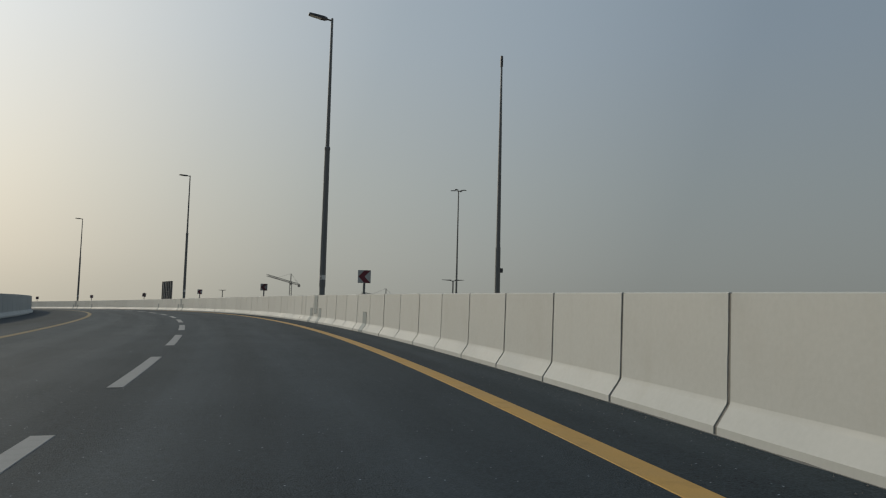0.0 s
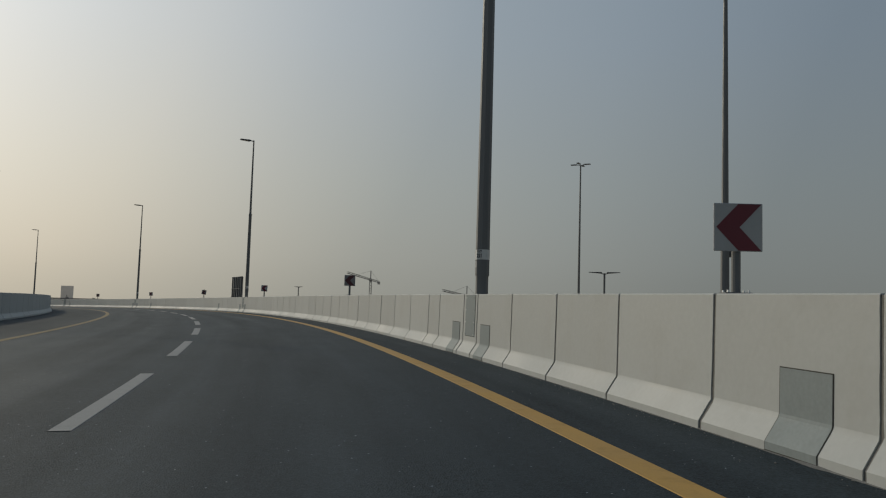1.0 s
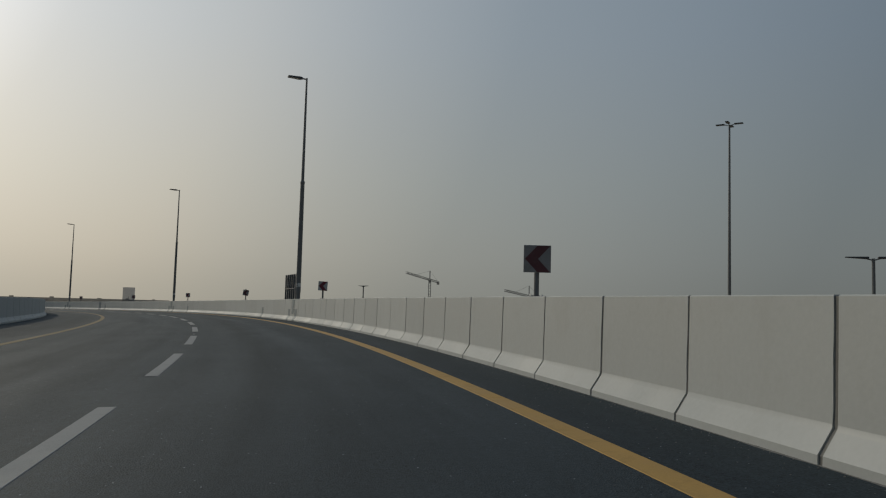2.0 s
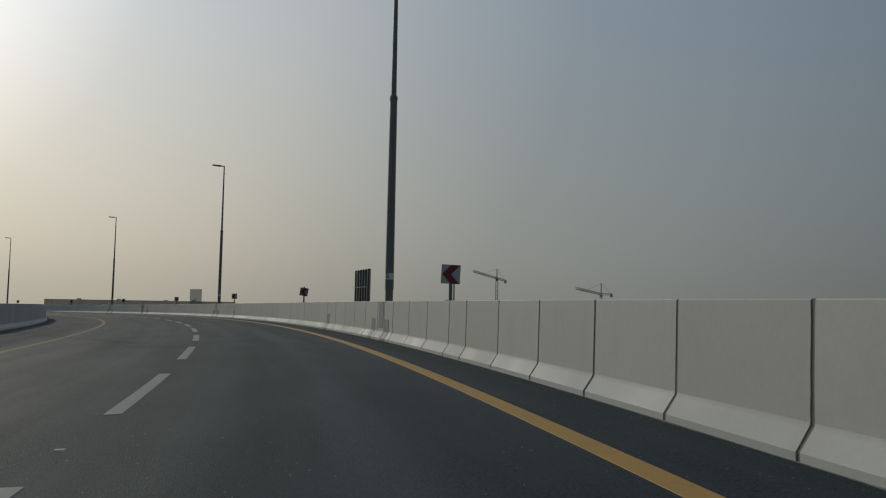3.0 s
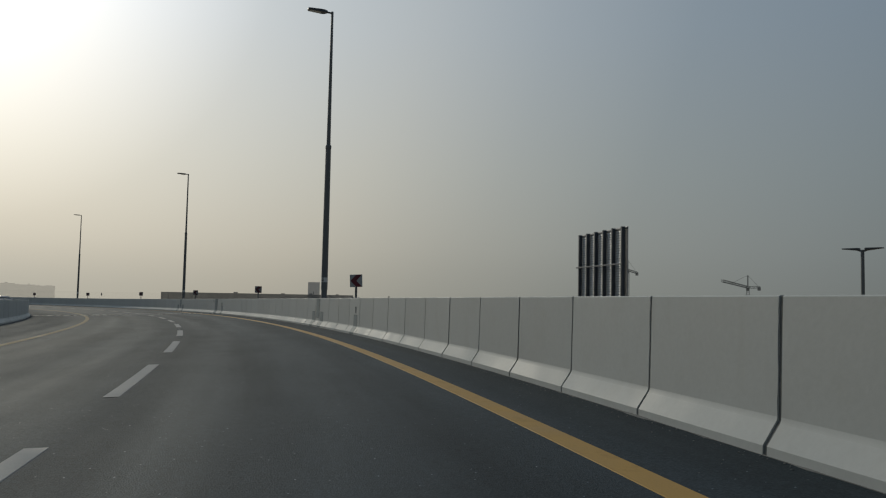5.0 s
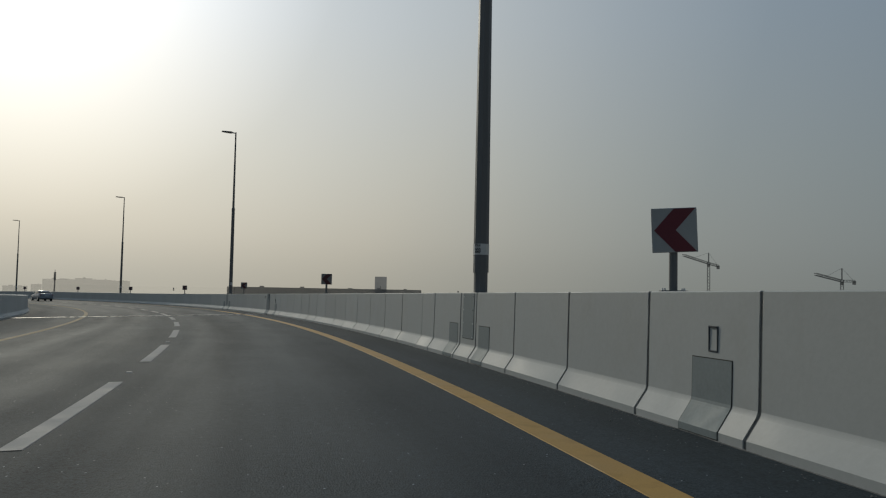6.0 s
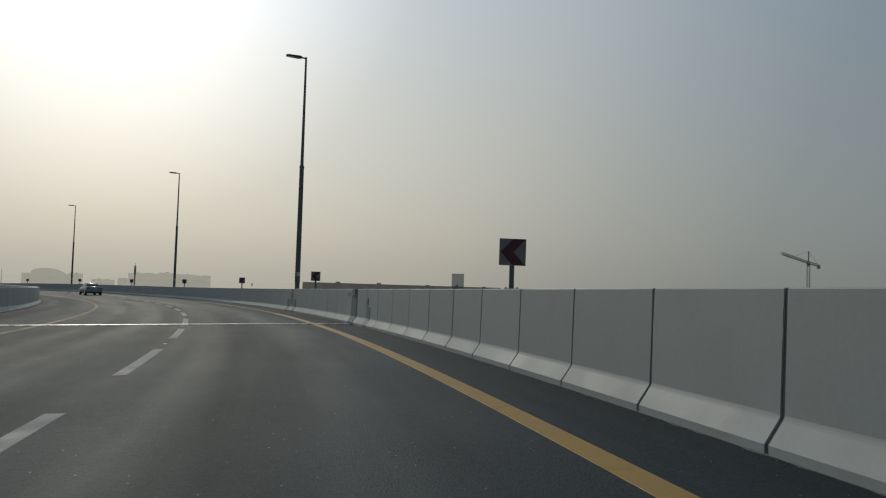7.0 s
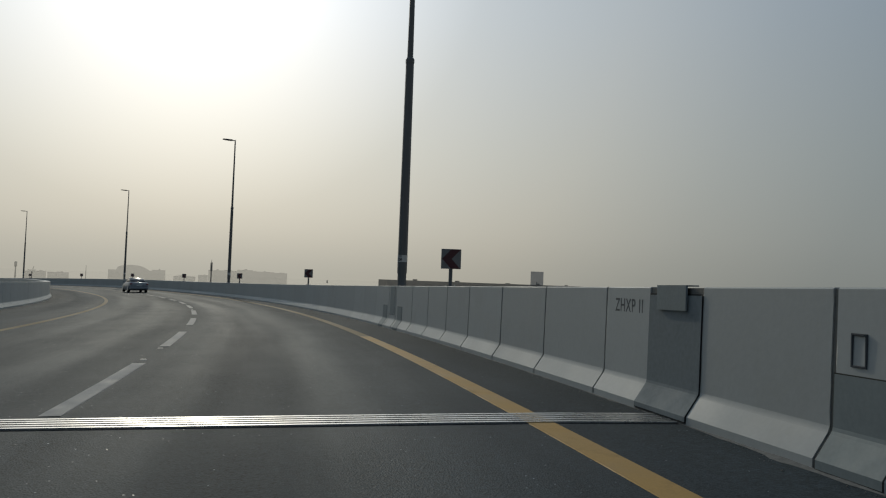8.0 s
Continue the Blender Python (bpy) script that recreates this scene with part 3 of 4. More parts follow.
def access_plate(s):
    e = empty("access_plate", at(s, WALL_R, 0.3), "grey galvanised access plate bolted to the barrier below a lamp post", "access plate", "access plates below the lamp posts")
    s0, s1 = s - 0.57, s + 0.11
    wall_sheet(s0, s1, (0.40, WALL_H - 0.013), 0.007, GALV, "plate", e)
    # dark sheet behind the plate, standing for the shadow gap at its edges
    wall_sheet(s0 - 0.007, s1 + 0.008, (0.391, WALL_H - 0.012), 0.004, DARK_GAP, "dark_rim", e)
    for z in (0.43, 0.675, 0.92, 1.16):
        for s_bolt in (s0 + 0.05, s1 - 0.05):
            bolt_at(e, s_bolt, z, 0.1325 + 0.019 * (z - 0.29) / 0.91 - 0.011)


def lifting_loop(s, z, h, deep, mat, label):
    e = empty("lifting_loop", at(s, WALL_R + 0.15, z), label, "bracket", "steel loops on the barrier")
    w, t = 0.073, 0.015
    for name, lo, hi in (("side_bar", (-deep, -w, 0), (0.004, -w + t, h)), ("side_bar", (-deep, w - t, 0), (0.004, w, h)),
                         ("cross_bar", (-deep, -w + t, 0), (0.004, w - t, t)), ("cross_bar", (-deep - 0.003, -w + t, h - t), (0.004, w - t, h))):
        part(name, box(lo, hi, 0.003), mat, e)


def expansion_cover():
    s0, s1 = COVER_S[0] - 0.010, COVER_S[1] + 0.010
    e = empty("expansion_cover", at(208.3, WALL_R, 0), "dark steel cover over the expansion joint of the barrier", "joint cover")
    wall_sheet(s0, s1, (0.03, WALL_H - 0.08), 0.012, COVER, "cover_sheet", e)
    wall_sheet(s0 - 0.002, s1 + 0.002, (0.02, WALL_H - 0.065), 0.008, RUBBER, "dark_rim", e)
    bm = bmesh.new()
    m = e.matrix_world.inverted()

    def folded(a, b):
        for s_lo, s_hi, la0, la1, z0, z1 in ((a, b, 0.105, 0.125, WALL_H - 0.225, WALL_H + 0.005), (a, b, 0.105, 0.24, WALL_H + 0.005, WALL_H + 0.017)):
            vs = [bm.verts.new(m @ on(s, WALL_R + la, z)) for s in (s_lo, s_hi) for la in (la0, la1) for z in (z0, z1)]
            for q in ((0, 1, 3, 2), (4, 6, 7, 5), (0, 4, 5, 1), (2, 3, 7, 6), (0, 2, 6, 4), (1, 5, 7, 3)):
                bm.faces.new([vs[i] for i in q])
    folded(208.06, 208.62)
    part("folded_top_plate", bm, GALV, e, "pale zinc plate folded over the top edge")
    bm = bmesh.new()
    vs = [bm.verts.new(m @ on(s, WALL_R + la, z)) for s in (s0 - 0.02, s1 + 0.02) for la in (0.19, 0.62) for z in (-0.04, WALL_H - 0.04)]
    for q in ((0, 1, 3, 2), (4, 6, 7, 5), (0, 4, 5, 1), (2, 3, 7, 6), (0, 2, 6, 4), (1, 5, 7, 3)):
        bm.faces.new([vs[i] for i in q])
    part("backing", bm, DARK_GAP, e)


def wall_text():
    e = empty("stencilled_mark", at(209.26, WALL_R + 0.143, WALL_H - 0.21), "grey stencilled bridge mark on the concrete barrier", "lettering")
    m = Matrix.Rotation(radians(-90), 4, "Z") @ Matrix.Diagonal((0.86, 1, 1.0, 1))
    y = 0.41
    for ch in "ZHXP 11":
        if ch == " ":
            y -= 0.07
            continue
        ob = lettering("letter", ch, 0.205, GREY_INK, e, m, bold=0.0015)
        ys = [v.co.y for v in ob.data.vertices]
        ob.data.transform(Matrix.Translation((0, y - max(ys), 0)))
        y -= max(ys) - min(ys) + (0.045 if ch == "1" else 0.024)


def expansion_joint():
    """Steel rails with rubber between them, across the whole road, slightly askew."""
    e = empty("expansion_joint", at(208.4, 0, 0), "steel and rubber expansion joint laid across the asphalt", "expansion joint", kind="structure")
    m = e.matrix_world.inverted()

    def bar(name, a, b, mat, z):
        verts = []
        lats = np.linspace(WALL_L + 0.02, WALL_R - 0.02, 15)
        for la in lats:
            sk = 207.93 + (WALL_R - la) * 0.068
            verts += [m @ on(sk + a, la, 0.0), m @ on(sk + a, la, z), m @ on(sk + b, la, z), m @ on(sk + b, la, 0.0)]
        faces = [(i * 4 + j, i * 4 + j + 1, i * 4 + j + 5, i * 4 + j + 4) for i in range(len(lats) - 1) for j in range(3)]
        mesh_object(name, verts, faces, mat, e)
    bar("rubber_bed", -0.03, 0.50, RUBBER, 0.005)
    for k in range(5):
        a = 0.0 + k * 0.108
        bar("rail", a, a + 0.047, STEEL, 0.018)


def roadside_grit():
    """Sand, grit and small stones gathered at the foot of the outer barrier: uncountable, one object."""
    rng = random.Random(11)
    verts, faces = [], []
    for _ in range(2600):
        s = rng.uniform(38, 236)
        lat = WALL_R - min(abs(rng.gauss(0.0, 0.10)) if rng.random() < 0.75 else rng.uniform(0.0, 1.0), 1.0) - 0.005
        r = rng.choice((0.003, 0.004, 0.005, 0.006, 0.009)) * rng.uniform(0.8, 1.3)
        c = on(s, lat, r * 0.35)
        k = len(verts)
        for dx, dy, dz in ((1, 0, 0), (0, 1, 0), (-1, 0, 0), (0, -1, 0), (0, 0, 0.8), (0, 0, -0.6)):
            verts.append(c + Vector((dx, dy, dz)) * r * rng.uniform(0.7, 1.2))
        for a, b in ((0, 1), (1, 2), (2, 3), (3, 0)):
            faces += [(k + a, k + b, k + 4), (k + b, k + a, k + 5)]
    ob = mesh_object("grit", verts, faces, GRIT)
    tagged(ob, "loose sand and small stones along the foot of the barrier", "grit", kind="stuff")
    # a thin ragged drift of sand against the toe
    ss = np.arange(38, 236, 0.12)
    verts, faces = [], []
    for k, s in enumerate(ss):
        w = 0.008 + 0.07 * max(0.0, noise.noise(Vector((s * 0.9, 3.1, 0))) * 0.6 + noise.noise(Vector((s * 4.5, 7.7, 0))) * 0.5)
        # a spill of mortar beside the bridge joint
        w += 0.13 * max(0.0, 1 - abs(s - 206.5) / 1.2) * (0.45 + 0.55 * noise.noise(Vector((s * 2.7, 1.3, 0))))
        verts += [on(s, WALL_R - w, 0.0015), on(s, WALL_R - w * 0.4, 0.004 + min(w, 0.1) * 0.06), on(s, WALL_R + 0.004, 0.007 + min(w, 0.1) * 0.14)]
        if k:
            b = 3 * k
            faces += [(b - 3, b - 2, b + 1, b), (b - 2, b - 1, b + 2, b + 1)]
    ob = mesh_object("sand_drift", verts, faces, GRIT)
    tagged(ob, "thin ragged drift of sand against the barrier toe", "sand", kind="stuff")


# ---- lamp posts ----
def lamp_post(s, number, droop):
    """droop: how much flatter the arm lies than the steepest one, as a slope."""
    flat = Matrix(((1, 0, 0, 0), (0, 1, 0, 0), (droop, 0, 1, 0.4 * droop), (0, 0, 0, 1)))
    e = empty("lamp_post", at(s, 4.13, WALL_H), "tall grey octagonal steel lamp post standing on the concrete barrier", "lamp post", "lamp posts along the ramp")
    t8 = math.pi / 8
    part("foot_plate", box((-0.135, -0.135, 0.0), (0.135, 0.135, 0.006), 0.002), POLE, e)
    part("lower_shaft", tube(((0.005, 0.130), (0.40, 0.130)), 8, t8), POLE, e)
    part("middle_shaft", tube(((0.38, 0.146), (3.0, 0.137), (6.72, 0.122)), 8, t8), POLE, e)
    part("collar", tube(((6.64, 0.118), (6.68, 0.135), (6.78, 0.135), (6.84, 0.1)), 8, t8), POLE, e)
    part("upper_shaft", tube(((6.77, 0.092), (12.90, 0.055)), 8, t8), POLE, e)
    bm = bmesh.new()
    add_beam(bm, (0, 0, 12.790), (-0.36, 0, 12.850), 0.06, 8)
    bm.transform(flat)
    part("arm", bm, POLE, e)
    bm = bmesh.new()
    vs = []
    for x, w, z0, z1 in ((-0.22, 0.07, 12.800, 12.880), (-0.34, 0.15, 12.790, 12.910), (-0.5, 0.17, 12.810, 12.930), (-1.05, 0.16, 12.910, 12.990), (-1.1, 0.13, 12.930, 12.980)):
        vs.append([bm.verts.new((x, y, z)) for y, z in ((-w, z0), (w, z0), (w * 0.9, z1), (-w * 0.9, z1))])
    for a, b in zip(vs, vs[1:]):
        for k in range(4):
            bm.faces.new((a[k], a[(k + 1) % 4], b[(k + 1) % 4], b[k]))
    bm.faces.new(vs[0])
    bm.faces.new(vs[-1][::-1])
    bm.transform(flat)
    head = part("lamp_head", bm, LAMP_CASE, e, "flat dark lamp head")
    bm = bmesh.new()
    qs = [bm.verts.new(v) for v in ((-0.52, -0.13, 12.808), (-0.52, 0.13, 12.808), (-1.03, 0.12, 12.900), (-1.03, -0.12, 12.900))]
    qs2 = [bm.verts.new(v.co + Vector((0, 0, -0.006))) for v in qs]
    bm.faces.new(qs)
    bm.faces.new(qs2[::-1])
    for k in range(4):
        bm.faces.new((qs[k], qs[(k + 1) % 4], qs2[(k + 1) % 4], qs2[k]))
    bm.transform(flat)
    part("lens", bm, LENS, head)
    # number label wrapped round the faces towards the traffic
    ap = 0.1465 * math.cos(t8)
    w = 0.1465 * math.sin(t8)
    lab = None
    for k, ang in enumerate((-90, -135, -45, 180)):
        m = Matrix.Rotation(radians(ang + 90), 4, "Z")
        bm = box((-w * 1.01, -ap - 0.003, 0.712), (w * 1.01, -ap + 0.004, 0.918), 0.0, m)
        if lab is None:
            lab = part("number_label", bm, LABEL, e, "white label with a black asset number")
        else:
            part("label_side", bm, LABEL, lab)
    if number:
        def wrapper(zc, narrow):
            def wrap(co):
                u = co.x * narrow + 0.002
                a = radians(-45)
                y = -ap - 0.0055 - co.z
                return Vector((u * math.cos(a) - y * math.sin(a), u * math.sin(a) + y * math.cos(a), zc + co.y))
            return wrap
        lettering("letters", "EX.N", 0.054, INK, lab, None, wrap=wrapper(0.888, 0.92), bold=0.0018)
        lettering("digits", number, 0.106, INK, lab, None, wrap=wrapper(0.787, 0.78), bold=0.0045)
        part("rule", box((-w * 0.75, -ap - 0.006, 0.850), (w * 0.75, -ap - 0.004, 0.856), 0.0, Matrix.Rotation(radians(-45), 4, "Z")), INK, lab)
    m = Matrix.Rotation(radians(-90), 4, "Z")
    part("sticker", box((-0.016, -ap - 0.003, 0.55), (0.022, -ap + 0.004, 0.68), 0.0, m), LABEL, e, "small white sticker")


def side_lamp_post(s, lat, away):
    """A lamp post of the road beside the ramp, towards the sun; its long shadow falls across the lanes."""
    p = on(s, lat) + Vector((SUN_DIR.x, SUN_DIR.y, 0)).normalized() * away
    top = on(s, lat).z + 13.6
    e = empty("lamp_post", Matrix.Translation((p.x, p.y, GROUND)) @ Matrix.Rotation(heading(s), 4, "Z"), "tall grey lamp post of the road beside the ramp", "lamp post", "lamp posts beside the ramp")
    h = top - GROUND
    part("lower_shaft", tube(((0, 0.2), (h * 0.6, 0.13)), 8), POLE, e)
    part("upper_shaft", tube(((h * 0.6, 0.1), (h, 0.06)), 8), POLE, e)
    bm = bmesh.new()
    add_beam(bm, (0, 0, h - 0.1), (-0.4, 0, h), 0.06)
    part("arm", bm, POLE, e)
    part("lamp_head", box((-1.1, -0.16, h - 0.02), (-0.35, 0.16, h + 0.08), 0.03), LAMP_CASE, e)


# ---- chevron signs ----
def chevron_sign(s, tilt, turn, undimmed):
    white, red = (SIGN_WHITE, SIGN_RED) if undimmed else (DIM_WHITE, DIM_RED)
    e = empty("chevron_sign", at(s, 4.03, WALL_H, turn), "square white sign with a red chevron on a barrier-top post" if undimmed else "square sign with a dark red chevron on a post, backlit dimness put into its colour", "road sign", "chevron signs along the curve")
    part("foot_plate", box((-0.125, -0.1, 0.0), (0.125, 0.1, 0.012), 0.003), POLE, e)
    for x in (-0.095, 0.095):
        for y in (-0.07, 0.07):
            bm = tube(((0.012, 0.012), (0.034, 0.010)), 6)
            bmesh.ops.translate(bm, verts=bm.verts, vec=(x, y, 0))
            part("anchor_bolt", bm, STEEL, e)
    part("post", tube(((0.012, 0.042), (0.86 if tilt > 5 else 0.74, 0.042)), 12), POLE, e)
    h, zc = 0.222, 0.612
    # the plate has slipped round on its clamp
    slip = Matrix.Translation((0, 0, zc - (0.04 if tilt > 5 else 0.0))) @ Matrix.Rotation(radians(tilt), 4, "Y") @ Matrix.Translation((0, 0, -zc))
    bm = box((-h, -0.060, zc - h), (h, -0.046, zc + h), 0.004)
    plate = part("plate", bm, SIGN_BACK, e)
    plate.matrix_local = slip
    part("white_face", box((-h + 0.004, -0.0625, zc - h + 0.004), (h - 0.004, -0.0602, zc + h - 0.004)), white, plate, "white reflective face" if undimmed else "grey-white face with backlit dimness in its colour")
    bm = bmesh.new()
    y0, y1 = -0.0645, -0.0627
    pts = ((0.0, h - 0.006), (h - 0.012, h - 0.006), (0.012, 0.0), (h - 0.012, -h + 0.006), (0.0, -h + 0.006), (-h + 0.022, 0.0))
    lo = [bm.verts.new((x, y0, zc + z)) for x, z in pts]
    hi = [bm.verts.new((x, y1, zc + z)) for x, z in pts]
    for a in (lo, hi):
        bm.faces.new((a[0], a[1], a[2], a[5]))
        bm.faces.new((a[5], a[2], a[3], a[4]))
    for k in range(6):
        bm.faces.new((lo[k], lo[(k + 1) % 6], hi[(k + 1) % 6], hi[k]))
    part("red_chevron", bm, red, plate, "dark red chevron pointing along the bend")
    part("rail", box((-0.17, -0.047, zc + 0.09), (0.17, -0.03, zc + 0.12)), SIGN_BACK, plate)
    part("rail", box((-0.17, -0.047, zc - 0.12), (0.17, -0.03, zc - 0.09)), SIGN_BACK, plate)


# ---- other roads' masts ----
def plain_mast(x, y, top, r0, r1):
    """A tall slender mast with a thicker lower length."""
    e = empty("tall_mast", Matrix.Translation((x, y, GROUND)), "tall slender grey steel mast beyond the barrier", "mast")
    h = top - GROUND
    part("lower_shaft", tube(((0, r0 * 1.5), (h - 13.2, r0 * 1.15)), 10), POLE, e)
    part("upper_shaft", tube(((h - 13.4, r0), (h - 6, (r0 + r1) / 2), (h - 0.3, r1)), 10), POLE, e)
    part("cap", tube(((h - 0.75, r1 * 1.5), (h - 0.3, r1 * 1.7), (h, r1 * 1.5)), 8), LAMP_CASE, e)
    bm = box((r0 * 0.9, -0.06, h - 14.9), (r0 + 0.2, 0.06, h - 14.6), 0.01)
    part("junction_box", bm, LAMP_CASE, e, "small box clamped to the shaft")


def four_head_mast(x, y, top):
    e = empty("four_lamp_mast", Matrix.Translation((x, y, GROUND)) @ Matrix.Rotation(0.35, 4, "Z"), "high grey mast carrying four flat lamp heads", "lamp mast")
    h = top - GROUND
    part("shaft", tube(((0, 0.2), (h * 0.5, 0.14), (h - 0.1, 0.075)), 10), POLE, e)
    for k in range(4):
        a = radians(45 + 90 * k)
        m = Matrix.Rotation(a, 4, "Z")
        bm = bmesh.new()
        add_beam(bm, m @ Vector((0, 0, h - 0.2)), m @ Vector((0.45, 0, h - 0.05)), 0.06)
        arm = part("arm", bm, POLE, e)
        part("lamp_head", box((0.4, -0.16, h - 0.1), (1.15, 0.16, h + 0.0), 0.03, m), LAMP_CASE, e)


def twin_lamp(x, y, top, span, turn):
    e = empty("twin_lamp_post", Matrix.Translation((x, y, GROUND)) @ Matrix.Rotation(turn, 4, "Z"), "grey lamp post with two arms and flat heads", "lamp post", "twin lamp posts beyond the barrier")
    h = top - GROUND
    part("shaft", tube(((0, 0.11), (h, 0.065)), 10), POLE, e)
    for k in (1, -1):
        bm = bmesh.new()
        add_beam(bm, (0, 0, h - 0.08), (k * span * 0.35, 0, h + 0.03), 0.05)
        part("arm", bm, POLE, e)
        bm = box((min(k * span * 0.16, k * span), -0.14, h - 0.03), (max(k * span * 0.16, k * span), 0.14, h + 0.075), 0.02)
        for v in bm.verts:
            f = max(0.0, abs(v.co.x) / span - 0.3) / 0.7
            v.co.z = h + 0.02 + (v.co.z - h - 0.02) * (1 - 0.65 * f) + 0.035 * f
            v.co.y *= 1 - 0.35 * f
        part("lamp_head", bm, LAMP_CASE, e)


def billboard():
    """The back of a billboard: posts, ribbed sheets, rails."""
    a, b = Vector((-43.77, 176.7, 0)), Vector((-40.87, 171.62, 0))
    d = b - a
    ln = d.length
    m = Matrix.Translation((a.x, a.y, GROUND)) @ Matrix.Rotation(math.atan2(d.y, d.x), 4, "Z")
    e = empty("billboard", m, "dark back of a large billboard with steel posts and ribbed sheets", "billboard")
    top, bot = 6.5 - GROUND, -0.5 - GROUND
    n = 6
    part("edge_bar", box((-0.2, -0.03, bot - 0.1), (-0.15, 0.03, top - 0.1), 0.006), BOARD_STEEL, e)
    for k in range(n):
        x = k * ln / (n - 1)
        bm = bmesh.new()
        add_box(bm, (x - 0.06, -0.20, 0), (x + 0.06, -0.185, top))
        add_box(bm, (x - 0.06, -0.035, 0), (x + 0.06, -0.02, top))
        add_box(bm, (x - 0.012, -0.185, 0), (x + 0.012, -0.035, top))
        part("post", bm, BOARD_STEEL, e)
    for k in range(n - 1):
        x0, x1 = (k * ln / (n - 1) + 0.1) if k else -0.08, (k + 1) * ln / (n - 1) - 0.1
        z = bot
        while z < top - 0.2:
            bm = box((x0 - 0.04, -0.015, z), (x1 + 0.04, -0.005, z + 0.095), 0.003)
            for v in bm.verts:
                v.co.y += 0.34 * (v.co.z - z)
            part("slat", bm, BOARD_SHEET, e)
            z += 0.125
    for z in (bot - 0.1, 4.65 - GROUND, top - 0.12):
        part("rail", box((-0.25, -0.26 if z < top - 1 else -0.02, z), (ln + 0.25, -0.203 if z < top - 1 else 0.06, z + 0.075), 0.01), BOARD_STEEL, e)
    part("face", box((-0.2, 0.055, bot - 0.1), (ln + 0.2, 0.09, top)), SIGN_BACK, e)


# ---- far things in the haze ----
def crane(base, mast_top, apex, tip, root, tail):
    e = empty("tower_crane", Matrix.Translation((base[0], base[1], GROUND)), "tower crane with a lattice jib, pale in the haze", "tower crane", "tower cranes on the horizon")
    o = Vector((base[0], base[1], GROUND))

    def lattice(a, b, w, step, diag=True):
        bm = bmesh.new()
        a, b = Vector(a) - o, Vector(b) - o
        d = (b - a)
        u = d.normalized()
        side = u.cross(Vector((0, 0, 1)))
        if side.length < 0.1:
            side = Vector((1, 0, 0))
        side.normalize()
        up = side.cross(u)
        cs = [side * w / 2 + up * w / 2, -side * w / 2 + up * w / 2, -side * w / 2 - up * w / 2, side * w / 2 - up * w / 2]
        for c in cs:
            add_beam(bm, a + c, b + c, w * 0.16)
        n = max(1, int(d.length / step))
        for k in range(n):
            p, q = a + d * (k / n), a + d * ((k + 1) / n)
            for j in range(4):
                add_beam(bm, p + cs[j], q + cs[(j + 1) % 4], w * 0.10)
        return bm
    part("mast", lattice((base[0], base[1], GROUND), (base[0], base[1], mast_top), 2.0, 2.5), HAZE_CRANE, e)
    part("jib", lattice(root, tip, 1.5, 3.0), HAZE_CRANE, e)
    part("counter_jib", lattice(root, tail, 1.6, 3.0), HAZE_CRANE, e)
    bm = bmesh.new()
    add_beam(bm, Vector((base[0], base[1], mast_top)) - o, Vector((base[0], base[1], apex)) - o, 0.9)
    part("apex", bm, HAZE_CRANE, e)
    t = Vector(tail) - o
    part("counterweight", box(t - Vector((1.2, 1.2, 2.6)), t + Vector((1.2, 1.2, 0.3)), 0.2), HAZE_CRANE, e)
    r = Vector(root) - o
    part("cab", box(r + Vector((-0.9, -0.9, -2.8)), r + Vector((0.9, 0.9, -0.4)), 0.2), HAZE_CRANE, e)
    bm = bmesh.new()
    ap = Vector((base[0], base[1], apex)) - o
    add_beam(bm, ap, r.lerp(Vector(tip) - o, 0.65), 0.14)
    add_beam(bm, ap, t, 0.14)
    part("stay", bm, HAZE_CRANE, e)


def block(name, label, a, b, top, depth, mat, units=0, sunk=0.0, category="building"):
    """A building whose front runs from a to b in the plan."""
    a, b = Vector((*a, 0)), Vector((*b, 0))
    d = b - a
    m = Matrix.Translation((a.x, a.y, GROUND)) @ Matrix.Rotation(math.atan2(d.y, d.x), 4, "Z")
    e = empty(name, m, label, category)
    ln, h = d.length, top - GROUND
    # walls can run below the ground to fill the view through the see-through sand
    part("wall", box((0, 0, -sunk), (ln, depth, h - 0.6)), mat, e)
    part("roof", box((0, 0, h - 0.6), (ln, depth, h)), mat, e)
    rng = random.Random(int(ln * 100))
    for k in range(units):
        x0 = rng.uniform(0.05, 0.75) * ln
        part("stair_head", box((x0, depth * 0.3, h), (x0 + rng.uniform(0.08, 0.2) * ln, depth * 0.7, h + rng.uniform(1.0, 2.6))), mat, e)
    return e


